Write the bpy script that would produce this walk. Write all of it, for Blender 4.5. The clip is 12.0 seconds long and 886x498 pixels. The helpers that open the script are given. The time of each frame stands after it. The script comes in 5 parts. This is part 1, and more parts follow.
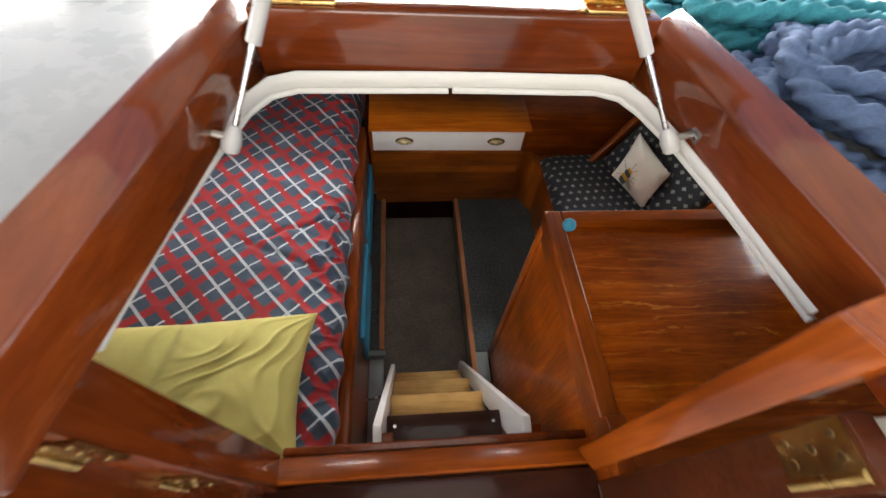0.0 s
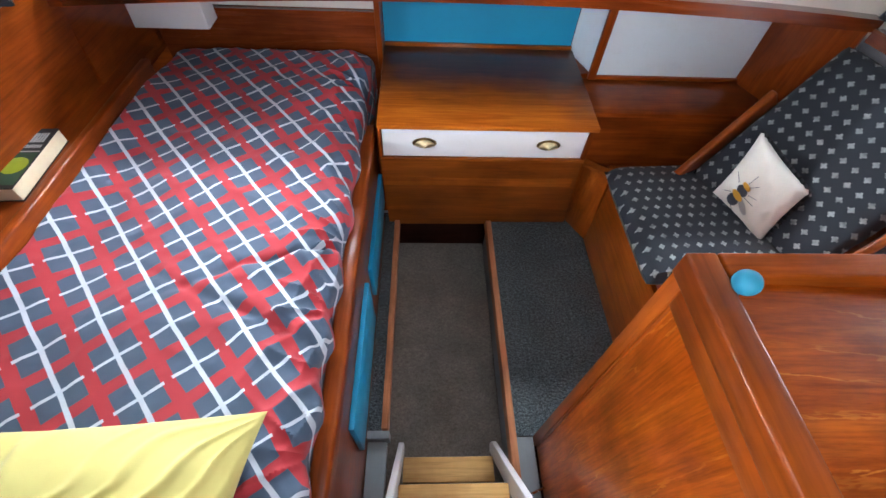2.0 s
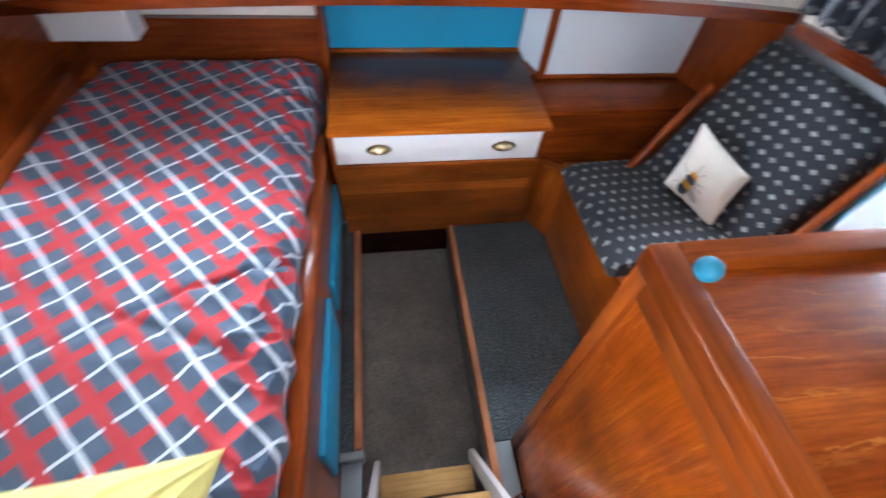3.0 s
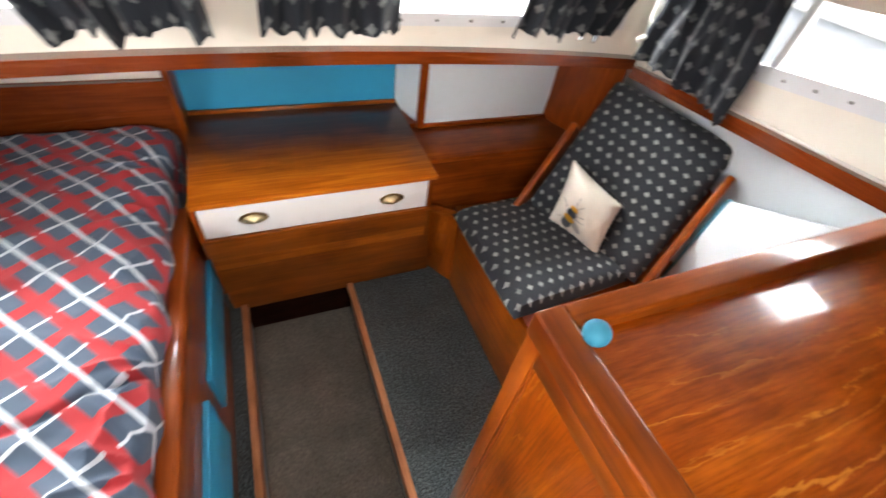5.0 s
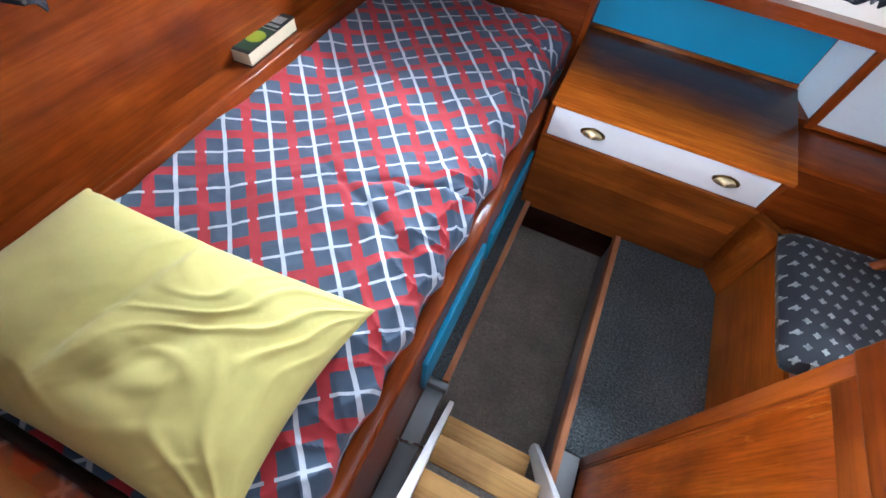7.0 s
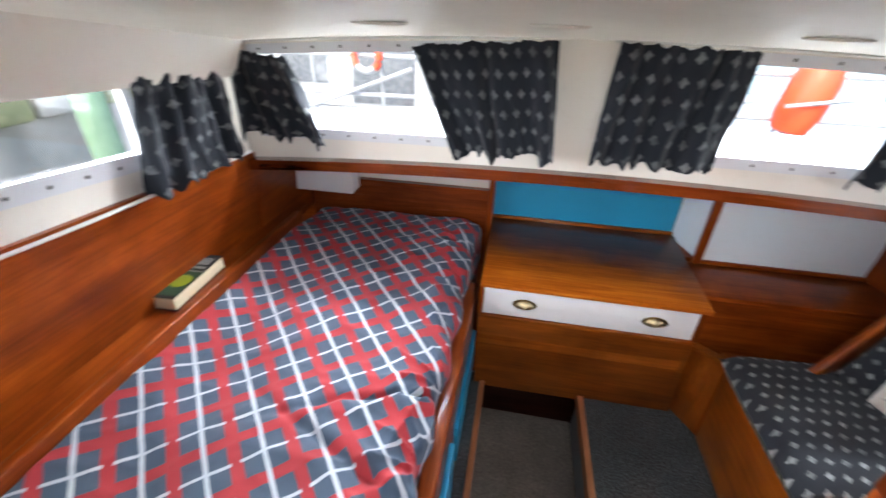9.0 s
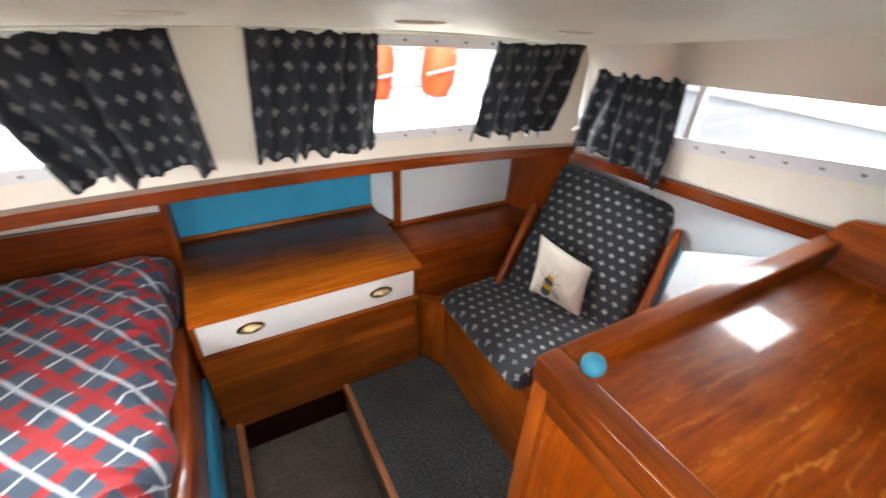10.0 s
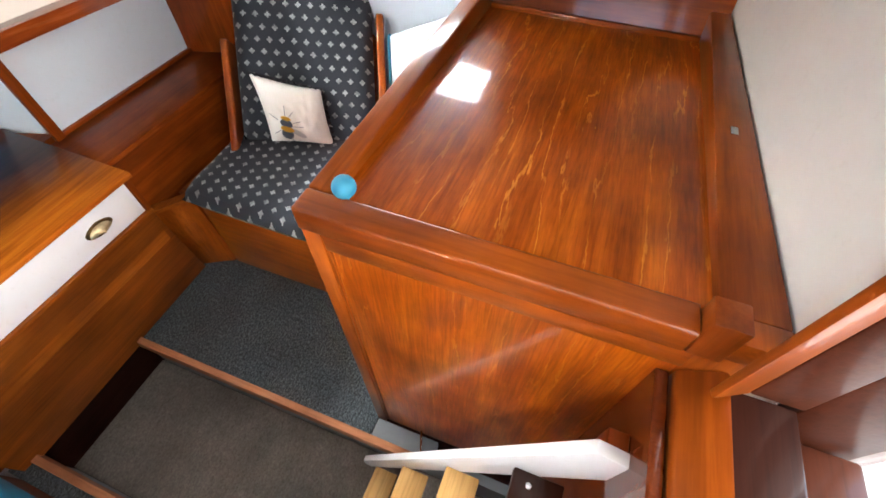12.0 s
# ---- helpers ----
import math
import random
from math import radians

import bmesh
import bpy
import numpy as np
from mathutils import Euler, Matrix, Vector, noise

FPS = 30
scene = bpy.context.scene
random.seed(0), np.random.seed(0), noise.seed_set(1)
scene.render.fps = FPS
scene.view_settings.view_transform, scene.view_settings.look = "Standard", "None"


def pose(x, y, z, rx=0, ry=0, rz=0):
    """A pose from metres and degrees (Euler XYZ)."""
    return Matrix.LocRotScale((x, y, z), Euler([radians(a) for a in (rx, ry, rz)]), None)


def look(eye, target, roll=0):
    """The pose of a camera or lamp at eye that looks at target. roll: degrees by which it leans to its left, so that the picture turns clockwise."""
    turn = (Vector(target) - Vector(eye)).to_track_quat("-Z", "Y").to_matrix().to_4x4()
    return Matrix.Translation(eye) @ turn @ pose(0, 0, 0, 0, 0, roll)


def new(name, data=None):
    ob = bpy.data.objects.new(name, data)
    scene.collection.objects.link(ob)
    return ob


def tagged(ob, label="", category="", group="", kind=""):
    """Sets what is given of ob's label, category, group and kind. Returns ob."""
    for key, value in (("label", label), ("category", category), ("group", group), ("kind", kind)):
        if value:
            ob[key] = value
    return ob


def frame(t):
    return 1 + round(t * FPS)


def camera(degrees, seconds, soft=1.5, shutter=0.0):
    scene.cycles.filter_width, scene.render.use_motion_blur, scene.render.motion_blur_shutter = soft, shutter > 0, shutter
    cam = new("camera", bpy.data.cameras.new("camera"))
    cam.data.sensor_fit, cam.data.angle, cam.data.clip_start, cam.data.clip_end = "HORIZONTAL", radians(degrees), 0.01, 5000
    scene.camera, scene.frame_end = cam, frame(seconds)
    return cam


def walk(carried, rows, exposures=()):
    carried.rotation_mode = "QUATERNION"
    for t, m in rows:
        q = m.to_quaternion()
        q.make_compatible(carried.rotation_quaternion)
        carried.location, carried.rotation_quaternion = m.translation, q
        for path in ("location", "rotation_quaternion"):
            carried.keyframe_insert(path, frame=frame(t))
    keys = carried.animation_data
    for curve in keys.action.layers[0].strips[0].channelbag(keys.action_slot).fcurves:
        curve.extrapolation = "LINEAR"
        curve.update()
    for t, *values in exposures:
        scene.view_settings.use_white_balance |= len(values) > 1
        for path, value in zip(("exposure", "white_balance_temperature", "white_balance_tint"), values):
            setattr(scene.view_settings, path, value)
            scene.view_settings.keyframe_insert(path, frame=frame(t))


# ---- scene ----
cam = camera(93.8, 12.0, shutter=0.4)
PATH = [
    (0, (-0.177, 0.164, 1.853), (0.007, 1.292, 0.212), 6.4),
    (0.2, (-0.152, 0.222, 1.812), (0.005, 1.351, 0.169), 5.4),
    (0.5, (-0.146, 0.296, 1.75), (0.002, 1.42, 0.102), 5.0),
    (0.7, (-0.15, 0.328, 1.71), (0.006, 1.443, 0.057), 5.1),
    (1, (-0.164, 0.392, 1.666), (-0.024, 1.527, 0.025), 4.6),
    (1.2, (-0.165, 0.446, 1.609), (-0.039, 1.608, -0.014), 4.1),
    (1.5, (-0.148, 0.486, 1.507), (-0.04, 1.675, -0.097), 3.8),
    (2, (-0.162, 0.521, 1.46), (-0.078, 1.731, -0.13), 3.5),
    (2.5, (-0.185, 0.514, 1.447), (-0.139, 1.73, -0.14), 3.3),
    (3, (-0.154, 0.54, 1.438), (0.101, 1.76, -0.125), 5.5),
    (3.2, (-0.109, 0.585, 1.432), (0.399, 1.77, -0.096), 7.6),
    (4.0, (-0.06, 0.625, 1.425), (0.888, 1.642, -0.015), 9.4),
    (4.8, (-0.031, 0.639, 1.421), (0.782, 1.825, 0.031), 9.8),
    (5, (-0.075, 0.623, 1.431), (0.597, 1.873, 0.021), 9.8),
    (5.2, (-0.088, 0.614, 1.432), (0.446, 1.912, 0.007), 10.2),
    (5.5, (-0.114, 0.593, 1.429), (0.185, 1.89, -0.064), 10.3),
    (6, (-0.18, 0.522, 1.417), (-0.26, 1.703, -0.195), 9.2),
    (6.5, (-0.207, 0.476, 1.438), (-0.493, 1.533, -0.236), 8.6),
    (6.7, (-0.22, 0.457, 1.431), (-0.542, 1.501, -0.244), 9.0),
    (8.3, (-0.239, 0.46, 1.477), (-0.811, 1.881, 0.19), 2.5),
    (8.6, (-0.267, 0.465, 1.467), (-0.831, 2.02, 0.344), 0.5),
    (9, (-0.257, 0.488, 1.445), (-0.554, 2.184, 0.427), 1.5),
    (9.5, (-0.194, 0.546, 1.453), (0.156, 2.225, 0.424), 3.5),
    (10, (-0.149, 0.552, 1.456), (0.716, 2.024, 0.414), 3.0),
    (10.5, (-0.116, 0.558, 1.459), (1.078, 1.72, 0.352), 2.3),
    (10.9, (-0.084, 0.543, 1.454), (1.224, 1.423, 0.223), 1.2),
    (11, (-0.074, 0.539, 1.454), (1.238, 1.353, 0.183), 1.0),
    (11.5, (-0.077, 0.533, 1.44), (1.178, 1.073, -0.02), 0.2),
    (11.8, (-0.091, 0.526, 1.434), (1.081, 0.971, -0.124), 0.3),
    (12, (-0.091, 0.527, 1.432), (1.045, 0.945, -0.16), 0.8),
]
EXPOSURES = [(0.0, 2.45, 7200, 10), (0.5, 2.8, 7100, 10), (1.0, 3.1, 7000, 10), (1.5, 3.54, 6500, 10), (2.5, 3.58, 5700, 10), (3.2, 3.68, 5900, 10), (5.0, 3.74, 7000, 10), (5.5, 3.76, 6800, 10), (6.5, 3.62, 5400, 10), (8.5, 3.52, 6200, 10), (9.0, 3.38, 6200, 10), (10.5, 3.70, 7200, 10), (12.0, 3.95, 6600, 10)]
walk(cam, [(t, look(eye, target, roll)) for t, eye, target, roll in PATH], EXPOSURES)

# ---- world, sun, exposure ----
world = bpy.data.worlds.new("overcast_sky")
scene.world = world
world.use_nodes = True
wn = world.node_tree.nodes
sky = wn.new("ShaderNodeTexSky")
sky.sky_type, sky.sun_disc = "NISHITA", False
sky.sun_elevation, sky.sun_rotation = radians(50), radians(200)
sky.air_density, sky.dust_density, sky.ozone_density = 1.0, 4.0, 1.0
world.node_tree.links.new(sky.outputs[0], wn["Background"].inputs[0])
wn["Background"].inputs[1].default_value = 0.088
sun = new("sun", bpy.data.lights.new("sun", "SUN"))
sun.data.energy, sun.data.angle, sun.data.color = 0.45, radians(30), (1.0, 0.96, 0.9)
sun.matrix_world = look((0, 0, 20), (0.22 * 20, 0.60 * 20, 20 - 0.77 * 20))


# unseen area lamps added outside, standing in for skylight through windows and companionway
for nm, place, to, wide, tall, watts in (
    ("sky_fill_front", (-0.05, 2.95, 2.05), (-0.05, 1.2, 0.85), 3.2, 1.1, 68.0),
    ("sky_fill_left", (-1.68, 1.05, 1.40), (-0.97, 1.05, 0.90), 2.2, 0.50, 13.5),
    ("sky_fill_right", (1.70, 1.05, 1.46), (0.99, 1.05, 0.96), 2.2, 0.70, 8.5),
    # added aft of the companionway to lift the dim bow end
    ("sky_fill_aft", (-0.10, -0.85, 2.00), (0.05, 2.0, 0.55), 1.5, 0.9, 3.4),
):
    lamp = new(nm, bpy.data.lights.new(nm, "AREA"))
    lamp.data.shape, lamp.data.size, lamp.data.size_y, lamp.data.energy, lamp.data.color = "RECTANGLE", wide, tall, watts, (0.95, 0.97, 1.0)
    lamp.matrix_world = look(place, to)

# ---- materials ----
class Mat:
    """A node material with a principled surface and small helpers."""

    def __init__(self, name, rough=0.5, metal=0.0, coat=0.0, coat_rough=0.1, sheen=0.0):
        self.m = bpy.data.materials.new(name)
        self.m.use_nodes = True
        self.t = self.m.node_tree
        self.b = self.t.nodes["Principled BSDF"]
        for k, v in (("Roughness", rough), ("Metallic", metal), ("Coat Weight", coat), ("Coat Roughness", coat_rough), ("Sheen Weight", sheen), ("Specular IOR Level", 0.1 if coat else 0.5)):
            self.b.inputs[k].default_value = v

    def node(self, kind, **inputs):
        n = self.t.nodes.new(kind)
        for k, v in inputs.items():
            self.put(n.inputs[k.replace("_", " ")], v)
        return n

    def put(self, socket, v):
        if isinstance(v, bpy.types.NodeSocket):
            self.t.links.new(v, socket)
        else:
            socket.default_value = v

    def coords(self, kind="Object", scale=(1, 1, 1), offset=False):
        tc = self.node("ShaderNodeTexCoord")
        src = tc.outputs[kind]
        if offset:
            info = self.node("ShaderNodeObjectInfo")
            mul = self.math("MULTIPLY", info.outputs["Random"], 7.0)
            add = self.node("ShaderNodeVectorMath")
            add.operation = "ADD"
            self.put(add.inputs[0], src)
            self.put(add.inputs[1], mul)
            src = add.outputs[0]
        mp = self.node("ShaderNodeMapping")
        self.put(mp.inputs["Vector"], src)
        mp.inputs["Scale"].default_value = scale
        return mp.outputs[0]

    def math(self, op, a, b=0.0, c=0.0):
        n = self.t.nodes.new("ShaderNodeMath")
        n.operation = op
        for i, v in enumerate((a, b, c)):
            self.put(n.inputs[i], v)
        return n.outputs[0]

    def noise(self, vec, scale, detail=4.0, rough=0.55, distort=0.0):
        n = self.node("ShaderNodeTexNoise", Vector=vec, Scale=scale, Detail=detail, Roughness=rough, Distortion=distort)
        return n.outputs[0]

    def ramp(self, fac, stops):
        n = self.t.nodes.new("ShaderNodeValToRGB")
        while len(n.color_ramp.elements) < len(stops):
            n.color_ramp.elements.new(0.5)
        for e, (p, c) in zip(n.color_ramp.elements, stops):
            e.position, e.color = p, (*c, 1) if len(c) == 3 else c
        self.put(n.inputs[0], fac)
        return n.outputs[0]

    def mix(self, fac, a, b, blend="MIX"):
        n = self.t.nodes.new("ShaderNodeMix")
        n.data_type, n.blend_type = "RGBA", blend
        self.put(n.inputs[0], fac)
        self.put(n.inputs[6], (*a, 1) if isinstance(a, tuple) and len(a) == 3 else a)
        self.put(n.inputs[7], (*b, 1) if isinstance(b, tuple) and len(b) == 3 else b)
        return n.outputs[2]

    def colour(self, c):
        self.put(self.b.inputs["Base Color"], (*c, 1) if isinstance(c, tuple) and len(c) == 3 else c)

    def bump(self, height, strength, distance=0.002):
        n = self.node("ShaderNodeBump", Height=height, Strength=strength, Distance=distance)
        self.put(self.b.inputs["Normal"], n.outputs[0])


def wood(name, dark, mid, light, grain, coat=0.4, rough=0.35, figure=1.0):
    """Varnished timber; grain: the axis along which its fibres run."""
    k = Mat(name, rough, coat=coat, coat_rough=0.08)
    slow = {"x": (0.8, 7, 7), "y": (7, 0.8, 7), "z": (7, 7, 0.8)}[grain]
    fine = {"x": (6, 130, 130), "y": (130, 6, 130), "z": (130, 130, 6)}[grain]
    vec = k.coords("Object", slow, True)
    band = k.noise(vec, 2.2, 7.0, 0.66, 0.8 * figure)
    dark, light = (tuple(0.7 * a + 0.3 * b for a, b in zip(c, mid)) for c in (dark, light))
    base = k.ramp(band, [(0.20, dark), (0.5, mid), (0.84, light)])
    pore = k.noise(k.coords("Object", fine, True), 1.0, 3.0, 0.6)
    line = k.ramp(pore, [(0.34, (0.62, 0.58, 0.55)), (0.56, (1, 1, 1))])
    stain = k.ramp(k.noise(k.coords("Object", (1, 1, 1), True), 3.2, 4.0), [(0.3, (0.56, 0.50, 0.46)), (0.62, (1.15, 1.16, 1.12))])
    k.colour(k.mix(1.0, k.mix(0.55, base, line, "MULTIPLY"), stain, "MULTIPLY"))
    k.put(k.b.inputs["Roughness"], k.math("MULTIPLY_ADD", band, 0.2, rough - 0.1))
    smear = k.noise(k.coords("Object", (1, 1, 1)), 14.0, 3.0)
    k.put(k.b.inputs["Coat Roughness"], k.math("MULTIPLY_ADD", smear, 0.16, 0.01))
    k.bump(k.math("ADD", pore, k.math("MULTIPLY", k.noise(k.coords(), 9.0, 2.0), 2.0)), 0.12, 0.0015)
    return k.m


def figured(name, grain, lines=0.5):
    """Orange ply with wavering pale growth lines under gloss varnish."""
    k = Mat(name, 0.3, coat=0.55, coat_rough=0.07)
    along = lambda slow, fast: {"x": (slow, fast, fast), "y": (fast, slow, fast), "z": (fast, fast, slow)}[grain]
    warp = k.noise(k.coords("Object", along(1.1, 7.0)), 1.5, 6.0, 0.62, 0.15)
    across = k.node("ShaderNodeSeparateXYZ", Vector=k.coords()).outputs[1]
    rings = k.math("SINE", k.math("ADD", k.math("MULTIPLY", across, 165.0), k.math("MULTIPLY", warp, 24.0)))
    thin = k.ramp(rings, [(0.95, (0, 0, 0)), (0.998, (1, 1, 1))])
    broken = k.ramp(k.noise(k.coords("Object", along(3.0, 22.0)), 1.4, 3.0), [(0.40, (0, 0, 0)), (0.60, (1, 1, 1))])
    base = k.ramp(k.noise(k.coords("Object", along(1.1, 13.0)), 2.2, 7.0, 0.68, 0.5), [(0.20, (0.17, 0.026, 0.001)), (0.48, (0.36, 0.066, 0.003)), (0.78, (0.60, 0.150, 0.008))])
    fibre = k.noise(k.coords("Object", along(9.0, 210.0)), 1.0, 4.0, 0.65)
    base = k.mix(0.7, base, k.ramp(fibre, [(0.34, (0.60, 0.54, 0.50)), (0.54, (1, 1, 1)), (0.74, (1.28, 1.22, 1.1))]), "MULTIPLY")
    pale = k.mix(k.math("MULTIPLY", k.math("MULTIPLY", thin, broken), lines), base, (0.80, 0.30, 0.04))
    patch = k.ramp(k.noise(k.coords(), 4.5, 4.0, 0.6), [(0.28, (0.50, 0.46, 0.44)), (0.66, (1.14, 1.13, 1.08))])
    k.colour(k.mix(1.0, pale, patch, "MULTIPLY"))
    smear = k.noise(k.coords("Object", (1, 1, 1)), 11.0, 5.0, 0.65)
    k.put(k.b.inputs["Coat Roughness"], k.math("MULTIPLY_ADD", smear, 0.20, -0.03))
    k.bump(k.math("ADD", fibre, k.math("MULTIPLY", k.noise(k.coords(), 7.0, 2.0), 3.0)), 0.12, 0.0015)
    return k.m


def honey_fronted(name):
    """Varnished ply, dark brown at the back and turning to honey along the front."""
    k = Mat(name, 0.3, coat=0.5, coat_rough=0.07)
    sep = k.node("ShaderNodeSeparateXYZ", Vector=k.coords())
    band = k.noise(k.coords("Object", (1.2, 16, 16)), 2.2, 6.0, 0.65, 0.6)
    fibre = k.noise(k.coords("Object", (7, 190, 190)), 1.0, 4.0, 0.65)
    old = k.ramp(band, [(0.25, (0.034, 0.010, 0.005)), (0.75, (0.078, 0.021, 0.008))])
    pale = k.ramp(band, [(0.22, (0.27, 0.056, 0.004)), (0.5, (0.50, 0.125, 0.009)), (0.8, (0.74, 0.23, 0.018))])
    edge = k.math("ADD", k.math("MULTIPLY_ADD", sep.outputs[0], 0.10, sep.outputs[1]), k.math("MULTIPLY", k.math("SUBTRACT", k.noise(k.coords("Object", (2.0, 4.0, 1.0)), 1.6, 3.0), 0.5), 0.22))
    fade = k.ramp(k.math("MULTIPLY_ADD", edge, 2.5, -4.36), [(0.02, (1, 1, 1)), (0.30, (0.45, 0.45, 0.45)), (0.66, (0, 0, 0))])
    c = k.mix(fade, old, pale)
    k.colour(k.mix(0.6, c, k.ramp(fibre, [(0.34, (0.58, 0.52, 0.48)), (0.6, (1, 1, 1))]), "MULTIPLY"))
    k.put(k.b.inputs["Coat Roughness"], k.math("MULTIPLY_ADD", k.noise(k.coords(), 12.0, 4.0), 0.28, 0.0))
    k.bump(fibre, 0.1, 0.001)
    return k.m


def paint(name, c, rough=0.4, wear=0.1, coat=0.0):
    k = Mat(name, rough, coat=coat)
    low = tuple(v * (1 - wear) for v in c)
    mottled = k.mix(k.ramp(k.noise(k.coords(), 3.0, 5.0), [(0.3, (0, 0, 0)), (0.7, (1, 1, 1))]), low, c)
    spots = k.ramp(k.noise(k.coords(), 60.0, 3.0), [(0.3, (0.86, 0.84, 0.8)), (0.4, (1, 1, 1))])
    k.colour(k.mix(0.25, mottled, spots, "MULTIPLY"))
    k.put(k.b.inputs["Roughness"], k.math("MULTIPLY_ADD", k.noise(k.coords(), 18.0), 0.25, rough - 0.1))
    k.bump(k.noise(k.coords(), 120.0, 3.0), 0.08, 0.001)
    return k.m


def carpet(name, low, high, scale=450.0, depth=0.6, span=(0.35, 0.68), detail=3.0):
    k = Mat(name, 0.95, sheen=0.15)
    tuft = k.noise(k.coords(), scale, detail, 0.7)
    clump = k.noise(k.coords("Object", (1.0, 1.6, 1.0)), scale * 0.36, 3.0, 0.75)
    fleck = k.math("ADD", k.math("MULTIPLY", tuft, 0.55), k.math("MULTIPLY", clump, 0.45))
    worn = k.ramp(k.noise(k.coords(), 6.0, 5.0, 0.65), [(0.3, (0.72, 0.72, 0.72)), (0.7, (1.18, 1.18, 1.18))])
    k.colour(k.mix(1.0, k.ramp(fleck, [(span[0], low), (span[1], high)]), worn, "MULTIPLY"))
    k.bump(fleck, depth, 0.004)
    return k.m


def metal(name, c, rough=0.2):
    k = Mat(name, rough, metal=1.0)
    k.colour(k.mix(k.ramp(k.noise(k.coords(), 40.0), [(0.35, (0, 0, 0)), (0.7, (1, 1, 1))]), tuple(v * 0.55 for v in c), c))
    k.put(k.b.inputs["Roughness"], k.math("MULTIPLY_ADD", k.noise(k.coords(), 60.0), 0.3, rough - 0.1))
    return k.m


def motif_cloth(name, ground, mark, pitch, rough=0.9):
    """Woven cloth with small four-petalled marks in a staggered grid."""
    k = Mat(name, rough, sheen=0.12)
    sep = k.node("ShaderNodeSeparateXYZ", Vector=k.coords("UV"))
    wob = k.noise(k.coords("UV"), 220.0, 2.0)
    u = k.math("ADD", k.math("DIVIDE", sep.outputs[0], pitch), k.math("MULTIPLY", k.math("SUBTRACT", wob, 0.5), 0.10))
    v = k.math("ADD", k.math("DIVIDE", sep.outputs[1], pitch), k.math("MULTIPLY", k.math("SUBTRACT", wob, 0.5), 0.10))
    row = k.math("MODULO", k.math("FLOOR", k.math("ADD", v, 400.0)), 2.0)
    fu = k.math("ABSOLUTE", k.math("SUBTRACT", k.math("FRACT", k.math("ADD", u, k.math("MULTIPLY_ADD", row, 0.5, 400.0))), 0.5))
    fv = k.math("ABSOLUTE", k.math("SUBTRACT", k.math("FRACT", k.math("ADD", v, 400.0)), 0.5))
    square = k.math("LESS_THAN", k.math("MAXIMUM", fu, fv), 0.15)
    bars = k.math("LESS_THAN", k.math("MINIMUM", fu, fv), 0.07)
    arms = k.math("MULTIPLY", bars, k.math("LESS_THAN", k.math("MAXIMUM", fu, fv), 0.245))
    core = k.math("MULTIPLY", square, k.math("LESS_THAN", k.math("MAXIMUM", fu, fv), 0.14))
    m = k.math("MAXIMUM", arms, core)
    thread = k.noise(k.coords("UV", (900, 900, 1)), 1.0, 2.0)
    faint = k.ramp(k.noise(k.coords("UV"), 26.0, 2.0), [(0.35, (0.35, 0.35, 0.35)), (0.6, (1, 1, 1))])
    m = k.math("MULTIPLY", k.math("MULTIPLY", m, faint), k.ramp(thread, [(0.25, (0.55, 0.55, 0.55)), (0.5, (1, 1, 1))]))
    cloth = k.mix(k.ramp(thread, [(0.3, (0, 0, 0)), (0.7, (1, 1, 1))]), tuple(c * 0.6 for c in ground), ground)
    k.colour(k.mix(m, cloth, mark))
    k.bump(thread, 0.25, 0.001)
    return k.m


def tartan(name):
    """Duvet print: red ground, slate squares, long white stripes and short white cross ticks, laid slantwise."""
    k = Mat(name, 0.85, sheen=0.1)
    sep = k.node("ShaderNodeSeparateXYZ", Vector=k.coords("UV"))
    x, y = sep.outputs[0], sep.outputs[1]
    a, b, pu, pv, u0, v0 = PRINT
    ca, sa = math.cos(radians(a)), math.sin(radians(a))
    cb, sb = math.cos(radians(b)), math.sin(radians(b))
    wob = k.math("MULTIPLY", k.math("SUBTRACT", k.noise(k.coords("UV"), 14.0, 2.0), 0.5), 0.004)
    u = k.math("ADD", k.math("ADD", k.math("MULTIPLY", x, ca), k.math("MULTIPLY", y, sa)), wob)
    v = k.math("ADD", k.math("ADD", k.math("MULTIPLY", x, cb), k.math("MULTIPLY", y, sb)), wob)
    fu = k.math("ABSOLUTE", k.math("SUBTRACT", k.math("FRACT", k.math("ADD", k.math("DIVIDE", k.math("SUBTRACT", u, u0), pu), 100.5)), 0.5))
    fv = k.math("ABSOLUTE", k.math("SUBTRACT", k.math("FRACT", k.math("ADD", k.math("DIVIDE", k.math("SUBTRACT", v, v0), pv), 100.5)), 0.5))
    sq = k.math("LESS_THAN", k.math("MAXIMUM", fu, fv), 0.384)
    long_line = k.math("LESS_THAN", fu, 0.044)
    tick = k.math("MULTIPLY", k.math("LESS_THAN", fv, 0.031), k.math("LESS_THAN", fu, 0.425))
    white = k.math("MAXIMUM", long_line, tick)
    thread = k.noise(k.coords("UV", (1200, 1200, 1)), 1.0, 2.0)
    fade = k.ramp(k.noise(k.coords("UV"), 6.0, 4.0), [(0.3, (0.86, 0.86, 0.86)), (0.7, (1.08, 1.08, 1.08))])
    c = k.mix(sq, (0.36, 0.020, 0.028), (0.052, 0.082, 0.128))
    c = k.mix(white, c, (0.47, 0.51, 0.57))
    k.colour(k.mix(1.0, c, fade, "MULTIPLY"))
    k.bump(thread, 0.2, 0.001)
    return k.m


